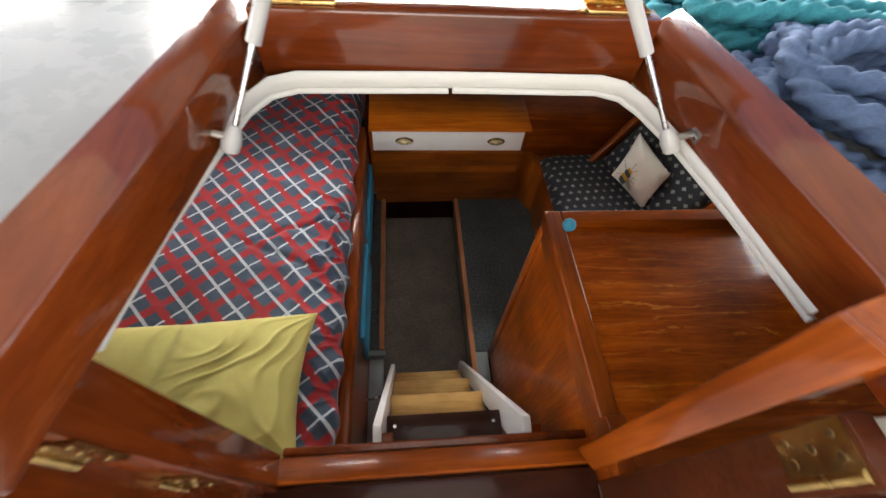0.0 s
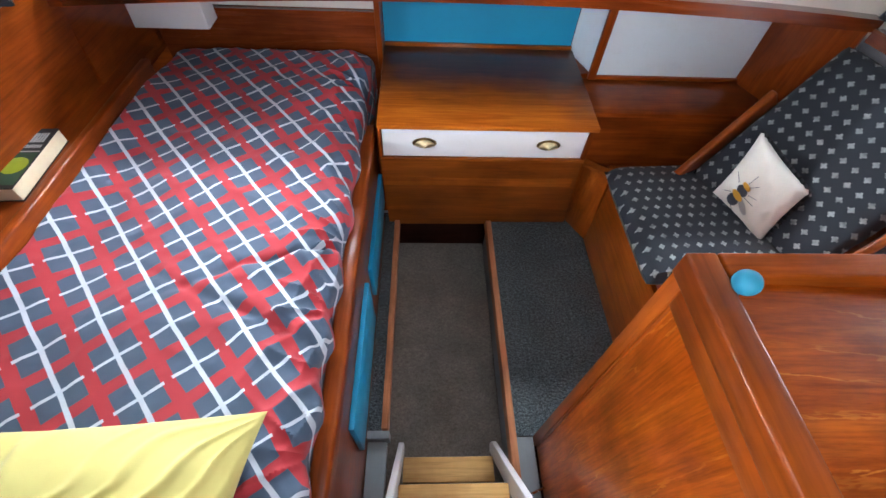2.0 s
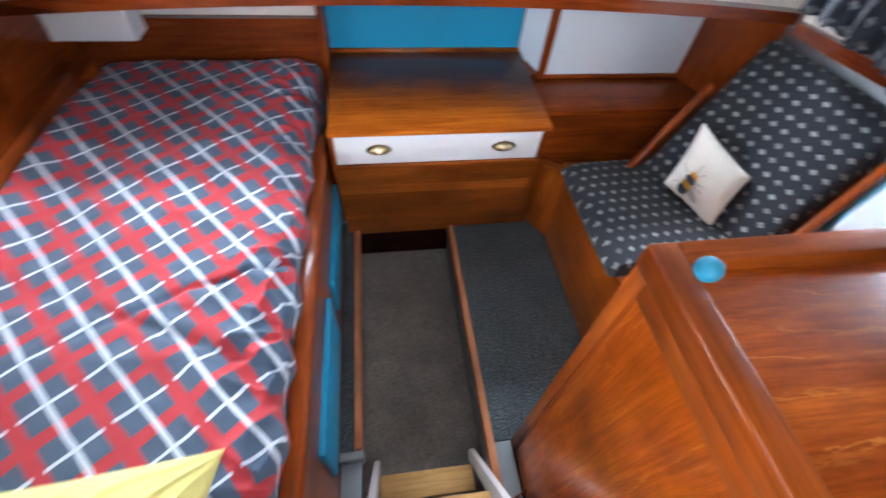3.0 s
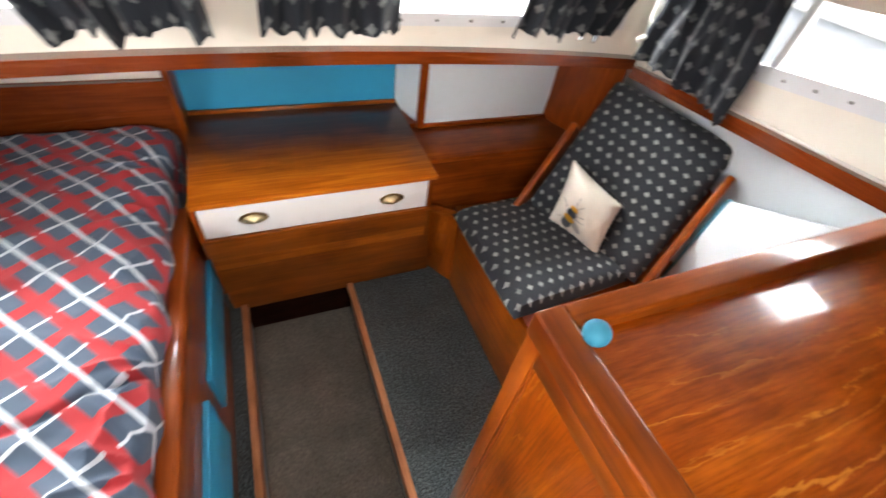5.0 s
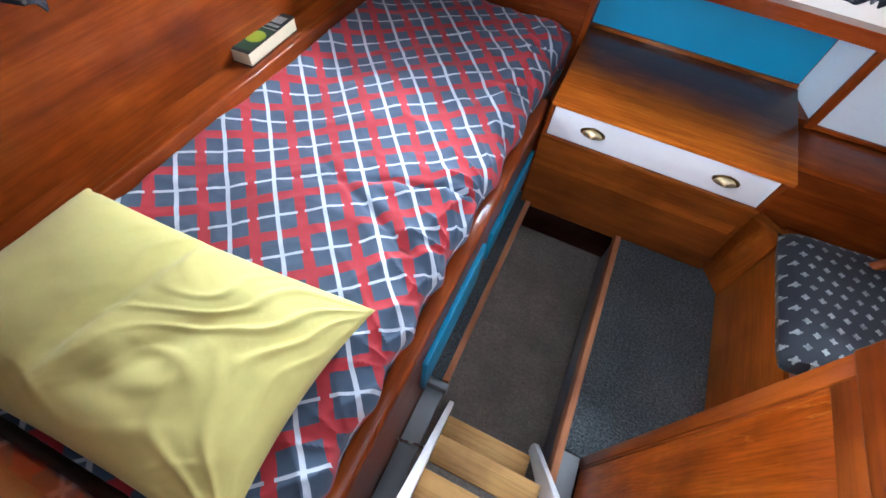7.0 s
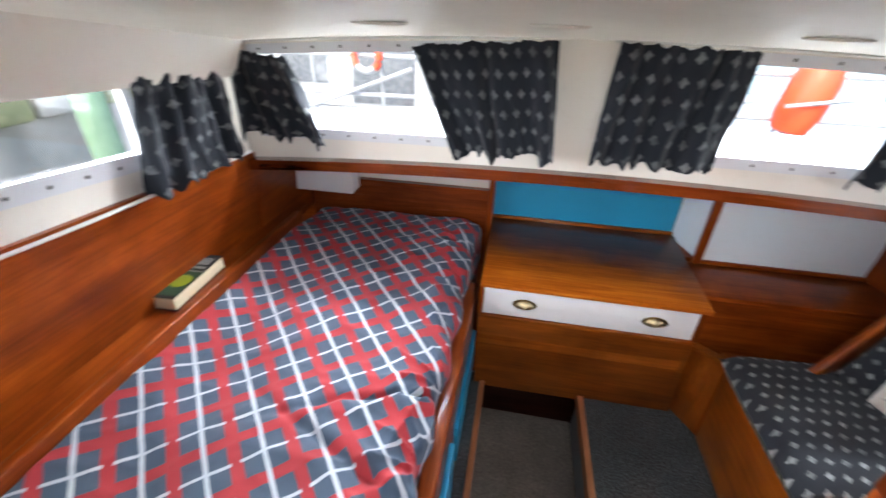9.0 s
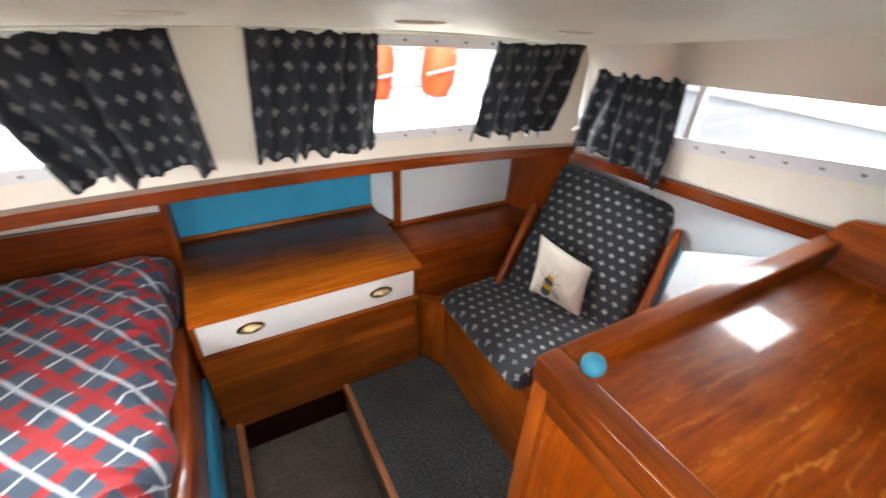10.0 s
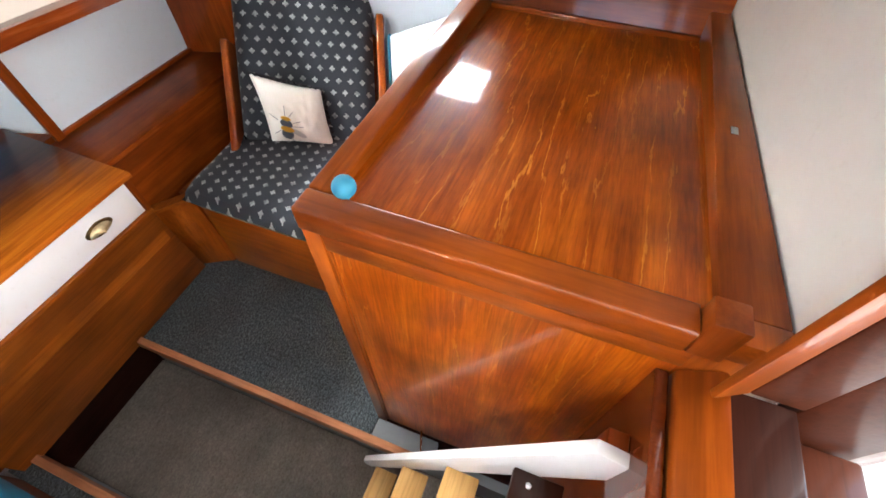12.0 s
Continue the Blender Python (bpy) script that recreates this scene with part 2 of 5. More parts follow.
def plain_cloth(name, c, rough=0.9):
    k = Mat(name, rough, sheen=0.15)
    thread = k.noise(k.coords("UV", (1000, 1000, 1)), 1.0, 2.0)
    soil = k.ramp(k.noise(k.coords(), 7.0, 4.0), [(0.3, (0.9, 0.9, 0.88)), (0.7, (1.04, 1.04, 1.04))])
    k.colour(k.mix(1.0, k.mix(thread, tuple(v * 0.88 for v in c), c), soil, "MULTIPLY"))
    k.bump(k.math("ADD", thread, k.math("MULTIPLY", k.noise(k.coords(), 30.0, 3.0), 2.5)), 0.25, 0.002)
    return k.m


# angles of the print's two directions, its two pitches and its start
PRINT = (40.9, -49.1, 0.1091, 0.111, -0.0224, -1.615)

MAHOGANY_X = wood("mahogany_grain_x", (0.072, 0.012, 0.002), (0.235, 0.045, 0.005), (0.43, 0.102, 0.011), "x")
MAHOGANY_Y = wood("mahogany_grain_y", (0.076, 0.013, 0.002), (0.245, 0.047, 0.005), (0.44, 0.105, 0.011), "y")
MAHOGANY_Z = wood("mahogany_grain_z", (0.072, 0.012, 0.002), (0.235, 0.045, 0.005), (0.43, 0.102, 0.011), "z")
GLOSS_X = wood("glossy_red_mahogany_x", (0.055, 0.010, 0.003), (0.15, 0.028, 0.006), (0.27, 0.058, 0.009), "x", 1.0, 0.25)
GLOSS_Y = wood("glossy_red_mahogany_y", (0.055, 0.010, 0.003), (0.15, 0.028, 0.006), (0.27, 0.058, 0.009), "y", 1.0, 0.25)
GLOSS_Z = wood("glossy_red_mahogany_z", (0.055, 0.010, 0.003), (0.15, 0.028, 0.006), (0.27, 0.058, 0.009), "z", 1.0, 0.25)
DARK_RED = wood("dark_red_board", (0.03, 0.008, 0.004), (0.07, 0.017, 0.007), (0.11, 0.03, 0.011), "x", 0.3)
# stained tread and sill colour; also paints shade at the footwell's end
DARK_BOARD = wood("dark_stain_and_shade_board", (0.018, 0.006, 0.004), (0.035, 0.011, 0.007), (0.06, 0.02, 0.011), "x", 0.5)
AMBER_X = wood("amber_varnished_board", (0.095, 0.017, 0.002), (0.265, 0.053, 0.005), (0.48, 0.125, 0.011), "x", 0.5)
AMBER_Y = wood("amber_varnished_rail", (0.095, 0.017, 0.002), (0.265, 0.053, 0.005), (0.48, 0.125, 0.011), "y", 0.7)
AMBER_Z = wood("amber_varnished_post", (0.095, 0.017, 0.002), (0.265, 0.053, 0.005), (0.48, 0.125, 0.011), "z", 0.7)
FIGURED_X = figured("figured_ply_top", "x", 0.6)
FIGURED_Z = figured("figured_ply_side", "z", 0.32)
HONEY_X = wood("honey_brown_ply", (0.095, 0.022, 0.003), (0.225, 0.056, 0.006), (0.38, 0.110, 0.012), "x", 0.5)
HONEY_FRONT = honey_fronted("honey_front_brown_ply")
HONEY_Y = wood("honey_brown_ply_lengthwise", (0.14, 0.033, 0.004), (0.34, 0.080, 0.007), (0.56, 0.165, 0.016), "y", 0.5)
HONEY_Z = wood("honey_brown_ply_upright", (0.14, 0.033, 0.004), (0.34, 0.080, 0.007), (0.56, 0.165, 0.016), "z", 0.32)
PINE = wood("pine_tread", (0.42, 0.22, 0.07), (0.56, 0.33, 0.12), (0.66, 0.42, 0.18), "x", 0.1, 0.5)
SAWN_EDGE = wood("sawn_ply_edge", (0.34, 0.12, 0.05), (0.52, 0.22, 0.11), (0.62, 0.30, 0.16), "y", 0.1, 0.5)
CREAM = paint("cream_lining", (0.70, 0.66, 0.585), 0.5, 0.07)
WHITE = paint("white_gloss_paint", (0.78, 0.78, 0.78), 0.35, 0.06)
PALE_BLUE = paint("pale_blue_white_paint", (0.66, 0.73, 0.78), 0.35, 0.06)
BLUE = paint("sky_blue_paint", (0.015, 0.26, 0.45), 0.45, 0.15)
KNOB_BLUE = paint("light_blue_enamel", (0.022, 0.22, 0.34), 0.62, 0.08)
GREY = paint("grey_deck_paint", (0.22, 0.25, 0.27), 0.5, 0.2)
DECK = paint("white_gelcoat", (0.44, 0.44, 0.43), 0.25, 0.05, 0.3)
RUBBER = paint("white_vinyl_piping", (0.58, 0.565, 0.53), 0.45, 0.06)
PLASTIC = paint("grey_plastic", (0.42, 0.41, 0.40), 0.4, 0.1)
CARPET = carpet("charcoal_ribbed_carpet", (0.011, 0.015, 0.019), (0.21, 0.265, 0.28), 260.0, 1.0, (0.45, 0.66), 2.5)
MATTING = carpet("brown_grey_matting", (0.14, 0.122, 0.104), (0.30, 0.265, 0.228), 150.0, 0.5)
# paler, rougher brass for the pull domes, darker brass for plates and screws
PULL_BRASS = metal("bright_rough_brass", (0.96, 0.82, 0.48), 0.42)
DULL_BRASS = metal("dark_brass", (0.30, 0.20, 0.09), 0.35)
BRASS = metal("polished_brass", (0.85, 0.58, 0.22), 0.18)
CHROME = metal("stainless_steel", (0.75, 0.75, 0.76), 0.2)
ALUMINIUM = paint("pale_grey_metal_paint", (0.60, 0.61, 0.63), 0.35, 0.05)
STEEL = metal("dull_steel", (0.42, 0.40, 0.37), 0.35)
SCREW = metal("dark_screw", (0.10, 0.09, 0.08), 0.4)
DUVET = tartan("slanted_check_cotton")
YELLOW = plain_cloth("yellow_cotton", (0.63, 0.56, 0.18))
LINEN = plain_cloth("white_linen", (0.78, 0.75, 0.68))
UPHOLSTERY = motif_cloth("navy_motif_upholstery", (0.020, 0.025, 0.034), (0.33, 0.34, 0.33), 0.041)
# the chair's motif cloth again, in darker and bluer colours
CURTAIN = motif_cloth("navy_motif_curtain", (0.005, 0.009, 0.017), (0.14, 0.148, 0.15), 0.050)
BLACK = paint("black_thread", (0.02, 0.02, 0.025), 0.8, 0.1)
AMBER_THREAD = paint("amber_thread", (0.75, 0.42, 0.05), 0.8, 0.1)
GREY_THREAD = paint("grey_thread", (0.10, 0.12, 0.15), 0.8, 0.1)
PALE_THREAD = paint("pale_grey_thread", (0.45, 0.45, 0.43), 0.8, 0.1)
PAPER = paint("book_paper", (0.72, 0.62, 0.42), 0.8, 0.1)
COVER = paint("dark_book_cover", (0.02, 0.022, 0.022), 0.3, 0.2, 0.3)


# ---- mesh helpers ----
def hexa(bm, low, high):
    """A block from four lower and four upper corners, both counter-clockwise from above."""
    a = [bm.verts.new(p) for p in low]
    b = [bm.verts.new(p) for p in high]
    fs = [bm.faces.new(a[::-1]), bm.faces.new(b)]
    for i in range(4):
        j = (i + 1) % 4
        fs.append(bm.faces.new((a[i], a[j], b[j], b[i])))
    return fs


def block(bm, x0, x1, y0, y1, z0, z1, bevel=0.0, segments=2):
    fs = hexa(bm, ((x0, y0, z0), (x1, y0, z0), (x1, y1, z0), (x0, y1, z0)), ((x0, y0, z1), (x1, y0, z1), (x1, y1, z1), (x0, y1, z1)))
    if bevel:
        soften(bm, fs, bevel, segments)
    return bm


def soften(bm, fs, bevel, segments=2):
    es = list({e for f in fs for e in f.edges})
    bmesh.ops.bevel(bm, geom=es, offset=bevel, segments=segments, affect="EDGES", profile=0.5)


def slab(low, high, bevel=0.0):
    bm = bmesh.new()
    fs = hexa(bm, low, high)
    if bevel:
        soften(bm, fs, bevel)
    return bm


def box(x0, x1, y0, y1, z0, z1, bevel=0.0, segments=2):
    return block(bmesh.new(), x0, x1, y0, y1, z0, z1, bevel, segments)


def tube(points, radius, sides=10, closed=False, taper=None):
    """A round bar along a list of points."""
    bm = bmesh.new()
    pts = [Vector(p) for p in points]
    rings = []
    n = len(pts)
    for i, p in enumerate(pts):
        d = (pts[(i + 1) % n] - pts[i - 1]) if closed or 0 < i < n - 1 else (pts[1] - pts[0] if i == 0 else pts[-1] - pts[-2])
        d.normalize()
        side = d.cross(Vector((0, 0, 1)) if abs(d.z) < 0.95 else Vector((1, 0, 0))).normalized()
        up = side.cross(d)
        r = radius if taper is None else radius * taper(i / (n - 1))
        rings.append([bm.verts.new(p + r * (math.cos(2 * math.pi * j / sides) * side + math.sin(2 * math.pi * j / sides) * up)) for j in range(sides)])
    for i in range(n if closed else n - 1):
        a, b = rings[i], rings[(i + 1) % n]
        for j in range(sides):
            bm.faces.new((a[j], a[(j + 1) % sides], b[(j + 1) % sides], b[j]))
    if not closed:
        bm.faces.new(rings[0][::-1])
        bm.faces.new(rings[-1])
    bmesh.ops.recalc_face_normals(bm, faces=bm.faces)
    return bm


def lathe(profile, place, axis=(0, 0, 1), sides=20):
    """A turned piece: (radius, height) pairs about an axis through place."""
    bm = bmesh.new()
    q = Vector((0, 0, 1)).rotation_difference(Vector(axis)).to_matrix()
    rings = []
    for r, h in profile:
        rings.append([bm.verts.new(Vector(place) + q @ Vector((max(r, 1e-4) * math.cos(2 * math.pi * j / sides), max(r, 1e-4) * math.sin(2 * math.pi * j / sides), h))) for j in range(sides)])
    for a, b in zip(rings, rings[1:]):
        for j in range(sides):
            bm.faces.new((a[j], a[(j + 1) % sides], b[(j + 1) % sides], b[j]))
    bm.faces.new(rings[0][::-1])
    bm.faces.new(rings[-1])
    bmesh.ops.recalc_face_normals(bm, faces=bm.faces)
    return bm


def sheet(nu, nv, point, uv, thick=0.0, keep=None):
    """A cloth or panel from a grid of points, with its own UV in metres."""
    bm = bmesh.new()
    layer = bm.loops.layers.uv.new("UVMap")
    vs = [[bm.verts.new(point(i / nu, j / nv)) for j in range(nv + 1)] for i in range(nu + 1)]
    for i in range(nu):
        for j in range(nv):
            if keep and not keep((i + 0.5) / nu, (j + 0.5) / nv):
                continue
            f = bm.faces.new((vs[i][j], vs[i + 1][j], vs[i + 1][j + 1], vs[i][j + 1]))
            for loop, (a, b) in zip(f.loops, ((i, j), (i + 1, j), (i + 1, j + 1), (i, j + 1))):
                loop[layer].uv = uv(a / nu, b / nv)
    bmesh.ops.delete(bm, geom=[v for v in bm.verts if not v.link_faces], context="VERTS")
    if thick:
        bmesh.ops.solidify(bm, geom=bm.faces[:], thickness=thick)
    bmesh.ops.recalc_face_normals(bm, faces=bm.faces)
    return bm


def shade(me, smooth=True, angle=40):
    if smooth:
        me.shade_smooth()
        me.set_sharp_from_angle(angle=radians(angle))


def mesh_object(name, bm, material, smooth=True):
    me = bpy.data.meshes.new(name)
    bm.to_mesh(me)
    bm.free()
    me.materials.append(material)
    shade(me, smooth)
    return new(name, me)


BASES = {}


def thing(name, base, label, category, group="", kind=""):
    """An empty at a thing's base, to which its parts belong."""
    ob = new(name)
    ob.empty_display_size = 0.05
    ob.location = base
    BASES[ob] = Matrix.Translation(base)
    return tagged(ob, label, category, group, kind)


def part(name, bm, material, parent, label=""):
    """One mesh in world measure as a part of a thing or of another part."""
    ob = mesh_object(name, bm, material)
    ob.parent = parent
    ob.matrix_parent_inverse = BASES[parent].inverted()
    BASES[ob] = Matrix.Identity(4)
    return tagged(ob, label)


def single(name, bm, material, label, category, group="", kind=""):
    return tagged(mesh_object(name, bm, material), label, category, group, kind)


def structure(name, bm, material, label=""):
    ob = tagged(mesh_object(name, bm, material), label, "", "", "structure")
    BASES[ob] = Matrix.Identity(4)
    return ob


# ---- the cabin's setting ----
def ceiling_z(x, y):
    """Underside of the cambered coachroof, which falls towards the bow."""
    return 1.512 - 0.139 * max(0.0, (y - 0.69) / 1.08) - 0.050 * ((x + 0.08) / 1.15) ** 2


HATCH = (-0.47, 0.26, 0.21, 0.735)


def roof_sheet(x_edges, y_edges, lift, thick):
    bm = bmesh.new()
    vs = {}

    def vert(i, j):
        if (i, j) not in vs:
            x, y = x_edges[i], y_edges[j]
            vs[i, j] = bm.verts.new((x, y, ceiling_z(x, y) + lift))
        return vs[i, j]

    for i in range(len(x_edges) - 1):
        for j in range(len(y_edges) - 1):
            cx, cy = (x_edges[i] + x_edges[i + 1]) / 2, (y_edges[j] + y_edges[j + 1]) / 2
            if HATCH[0] < cx < HATCH[1] and cy < HATCH[3]:
                continue
            bm.faces.new((vert(i, j), vert(i + 1, j), vert(i + 1, j + 1), vert(i, j + 1)))
    bmesh.ops.solidify(bm, geom=bm.faces[:], thickness=-thick)
    bmesh.ops.recalc_face_normals(bm, faces=bm.faces)
    return bm


ROOF_X = [-1.30, -1.1, -0.9, -0.7, -0.55, HATCH[0], -0.2, -0.05, HATCH[1], 0.35, 0.55, 0.75, 0.95, 1.12, 1.28]
ROOF_Y = [0.13, HATCH[2], 0.35, 0.5, HATCH[3], 0.85, 1.05, 1.25, 1.45, 1.65, 1.86]
structure("ceiling", roof_sheet(ROOF_X, ROOF_Y, 0.0, 0.02), CREAM, "cream painted cabin ceiling, slightly cambered")
structure("roof_deck", roof_sheet(ROOF_X, ROOF_Y, 0.028, 0.02), DECK, "white gelcoat coachroof around the hatch")

# ground level inside: a raised carpeted sole on both sides of a sunken well
sole = structure("floor", box(0.142, 0.62, 0.855, 1.86, -0.05, 0.0), CARPET, "charcoal carpet on the raised cabin sole")
structure("floor_strip", box(-0.35, -0.305, 0.868, 1.84, -0.05, 0.0), CARPET, "narrow charcoal carpet strip beside the bunk")
structure("floor_well", box(-0.302, 0.139, 0.30, 1.880, -0.282, -0.275), MATTING, "brown-grey matting in the sunken footwell")
# dark colour stands in for the unlit void past the matting
structure("floor_hull", box(-0.40, 0.30, 0.25, 2.1, -0.33, -0.283), DARK_BOARD, "hull bottom under the matting, coloured dark for the shade past it")
structure("well_wall_left", box(-0.335, -0.303, 0.25, 1.86, -0.274, -0.052), GREY, "grey painted side of the footwell")
structure("well_wall_right", box(0.140, 0.170, 0.25, 1.86, -0.274, -0.052), GREY, "grey painted side of the footwell")
# shade under the drawer chest is put into this board's dark colour
structure("well_wall_end", box(-0.302, 0.139, 2.04, 2.06, -0.274, 0.10), DARK_BOARD, "footwell end, coloured dark for the shade under the drawers")
structure("trim_edge_left", box(-0.304, -0.282, 0.880, 1.835, -0.05, 0.014, 0.002), SAWN_EDGE, "bare sawn timber edging along the footwell")
structure("trim_edge_right", box(0.118, 0.141, 0.700, 1.835, -0.05, 0.012, 0.002), SAWN_EDGE, "bare sawn timber edging along the footwell")

# front bulkhead: lining with two windows above the rail
WF0, WF1 = 1.755, 1.785


def front_z(x, low, drop):
    return low - drop * ((x + 0.05) / 1.1) ** 2


def bow_panel(bm, x0, x1, z0, z1, y0=WF0, y1=WF1, steps=6):
    """A strip of the front wall between two curves z0(x) and z1(x)."""
    for i in range(steps):
        a, b = x0 + (x1 - x0) * i / steps, x0 + (x1 - x0) * (i + 1) / steps
        hexa(bm, ((a, y0, z0(a)), (b, y0, z0(b)), (b, y1, z0(b)), (a, y1, z0(a))), ((a, y0, z1(a)), (b, y0, z1(b)), (b, y1, z1(b)), (a, y1, z1(a))))


def rail_top(x):
    return front_z(x, 1.012, 0.040)


def win_low(x):
    return front_z(x, 1.082, 0.012)


def win_high(x):
    return front_z(x, 1.345, 0.040)


def roof_line(x):
    return ceiling_z(x, 1.77) - 0.001


FRONT_WINDOWS = ((-1.09, -0.24), (0.06, 1.03))
bm = bmesh.new()
bow_panel(bm, -1.20, 1.18, lambda x: rail_top(x) - 0.02, win_low, steps=14)
bow_panel(bm, -1.20, 1.18, win_high, roof_line, steps=14)
for a, b in ((-1.20, -1.09), (-0.24, 0.06), (1.03, 1.18)):
    bow_panel(bm, a, b, win_low, win_high, steps=2)
bmesh.ops.remove_doubles(bm, verts=bm.verts, dist=1e-5)
structure("wall_front", bm, CREAM, "cream lined front bulkhead with two long windows")
bm = bmesh.new()
bow_panel(bm, -1.17, 1.13, lambda x: rail_top(x) - 0.034, rail_top, 1.715, 1.754, 14)
bmesh.ops.remove_doubles(bm, verts=bm.verts, dist=1e-5)
structure("trim_front_rail", bm, GLOSS_X, "varnished mahogany rail below the front windows")


# side walls: a sheer line that rises aft
def side_low(y):
    return 0.932 + 0.078 * (1.80 - y)


def side_sill(y, port):
    return (1.105 + 0.100 * (1.32 - y)) if port else (1.098 + 0.135 * (1.32 - y))


def side_head(y):
    return 1.285 + 0.055 * (1.30 - y)


def side_strip(bm, x0, x1, y0, y1, z0, z1, steps=8):
    for i in range(steps):
        a, b = y0 + (y1 - y0) * i / steps, y0 + (y1 - y0) * (i + 1) / steps
        hexa(bm, ((x0, a, z0(a)), (x1, a, z0(a)), (x1, b, z0(b)), (x0, b, z0(b))), ((x0, a, z1(a)), (x1, a, z1(a)), (x1, b, z1(b)), (x0, b, z1(b))))


SIDE_WINDOW = (0.60, 1.60)


def side_wall(name, x0, x1, port):
    bm = bmesh.new()
    xm = (x0 + x1) / 2
    top = lambda y: ceiling_z(xm, y) - 0.002
    sill = lambda y: side_sill(y, port)
    side_strip(bm, x0, x1, 0.215, 1.753, lambda y: side_low(y) - 0.03, sill)
    side_strip(bm, x0, x1, 0.215, 1.753, side_head, top)
    side_strip(bm, x0, x1, 0.215, SIDE_WINDOW[0], sill, side_head, 2)
    side_strip(bm, x0, x1, SIDE_WINDOW[1], 1.753, sill, side_head, 2)
    bmesh.ops.remove_doubles(bm, verts=bm.verts, dist=1e-5)
    return structure(name, bm, CREAM, "cream lined cabin side with a long window")


side_wall("wall_left", -1.20, -1.165, True)
side_wall("wall_right", 1.150, 1.185, False)

# aft bulkhead either side of the companionway
JL, JR, SILL = -0.444, 0.228, 0.895
structure("wall_aft_left", box(-1.20, -0.492, 0.20, 0.295, -0.05, 1.46), GLOSS_Z, "mahogany aft bulkhead at the head of the bunk")
structure("wall_aft_right", slab(((0.2315, 0.165, -0.05), (1.148, 0.165, -0.05), (1.148, 0.262, -0.05), (0.2315, 0.225, -0.05)), ((0.2315, 0.165, 1.455), (1.148, 0.165, 1.455), (1.148, 0.262, 1.455), (0.2315, 0.225, 1.455))), CREAM, "cream aft bulkhead above the locker")
structure("wall_aft_low", box(-0.475, 0.209, 0.260, 0.311, -0.30, 0.884), MAHOGANY_Z, "dark varnished panel under the companionway sill")
structure("sill_companionway", slab(((-0.435, 0.262, 0.885), (0.209, 0.262, 0.885), (0.209, 0.3115, 0.885), (-0.435, 0.3115, 0.885)), ((-0.435, 0.262, 0.945), (0.209, 0.262, 0.945), (0.209, 0.3115, 0.912), (-0.435, 0.3115, 0.912)), 0.005), AMBER_X, "varnished companionway sill")
structure("trim_sill_board", box(-0.435, 0.209, 0.3135, 0.332, -0.27, 0.898, 0.004, 3), GLOSS_Z, "dark red varnished board under the companionway sill")
structure("sill_outer", box(-0.46, 0.203, 0.172, 0.256, 0.84, 0.915, 0.004), DARK_BOARD, "dark varnished outer sill")
bm = slab(((0.1635, 0.286, 0.947), (0.186, 0.245, 0.947), (0.198, 0.249, 0.947), (0.1735, 0.2905, 0.947)), ((0.166, 0.286, 1.572), (0.187, 0.245, 1.572), (0.199, 0.249, 1.572), (0.176, 0.2905, 1.572)), 0.003)
hexa(bm, ((0.177, 0.290, 1.446), (0.199, 0.2505, 1.446), (0.232, 0.2505, 1.446), (0.232, 0.3055, 1.446)), ((0.177, 0.290, 1.570), (0.199, 0.2505, 1.570), (0.232, 0.2505, 1.570), (0.232, 0.3055, 1.570)))
structure("jamb_right", bm, AMBER_Z, "varnished companionway jamb that widens under the hatch coaming")
structure("jamb_slot_right", box(0.203, 0.231, 0.166, 0.2275, 0.9165, 1.495, 0.003), DARK_RED, "dark red slot behind the companionway jamb")


def butt_hinge(parent, corner, along, up, out):
    """A brass hinge leaf with its knuckle and screws on a wooden face."""
    c, a, u, n = (Vector(v) for v in (corner, along, up, out))
    bm = slab([c, c + a, c + a + n * 0.0018, c + n * 0.0018], [c + u, c + u + a, c + u + a + n * 0.0018, c + u + n * 0.0018])
    bmesh.ops.recalc_face_normals(bm, faces=bm.faces)
    leaf = part("hinge", bm, BRASS, parent, "brass butt hinge")
    part("knuckle", tube([c + n * 0.003, c + u + n * 0.003], 0.0055, 12), BRASS, leaf)
    for f, g in ((0.35, 0.18), (0.35, 0.82), (0.75, 0.18), (0.75, 0.82), (0.55, 0.5)):
        part("screw", lathe([(0.0042, 0.0), (0.0036, 0.001), (0.0008, 0.0014)], c + a * f + u * g + n * 0.0018, n, 10), DULL_BRASS, leaf)



jamb = structure("jamb_left", slab(((-0.490, 0.245, 0.969), (-0.418, 0.245, 0.969), (-0.418, 0.308, 0.969), (-0.490, 0.308, 0.969)), ((-0.500, 0.245, 1.505), (JL, 0.245, 1.505), (JL, 0.308, 1.505), (-0.500, 0.308, 1.505)), 0.003), GLOSS_Z, "varnished companionway jamb")
for z in (1.395, 1.16):
    butt_hinge(jamb, (-0.488, 0.2435, z), (0.048, 0, 0), (0, 0, 0.085), (0, -1, 0))
butt_hinge(bpy.data.objects["jamb_slot_right"], (0.2025, 0.178, 1.405), (0, 0.048, 0), (0, 0, 0.085), (-1, 0, 0))
structure("jamb_outer_right", box(0.205, 0.2305, 0.055, 0.1655, 0.70, 1.495, 0.003), DARK_RED, "dark outer face of the companionway jamb")
structure("step_outer", box(-0.46, 0.204, 0.045, 0.168, 0.74, 0.835, 0.006), DARK_RED, "dark varnished step outside the companionway")
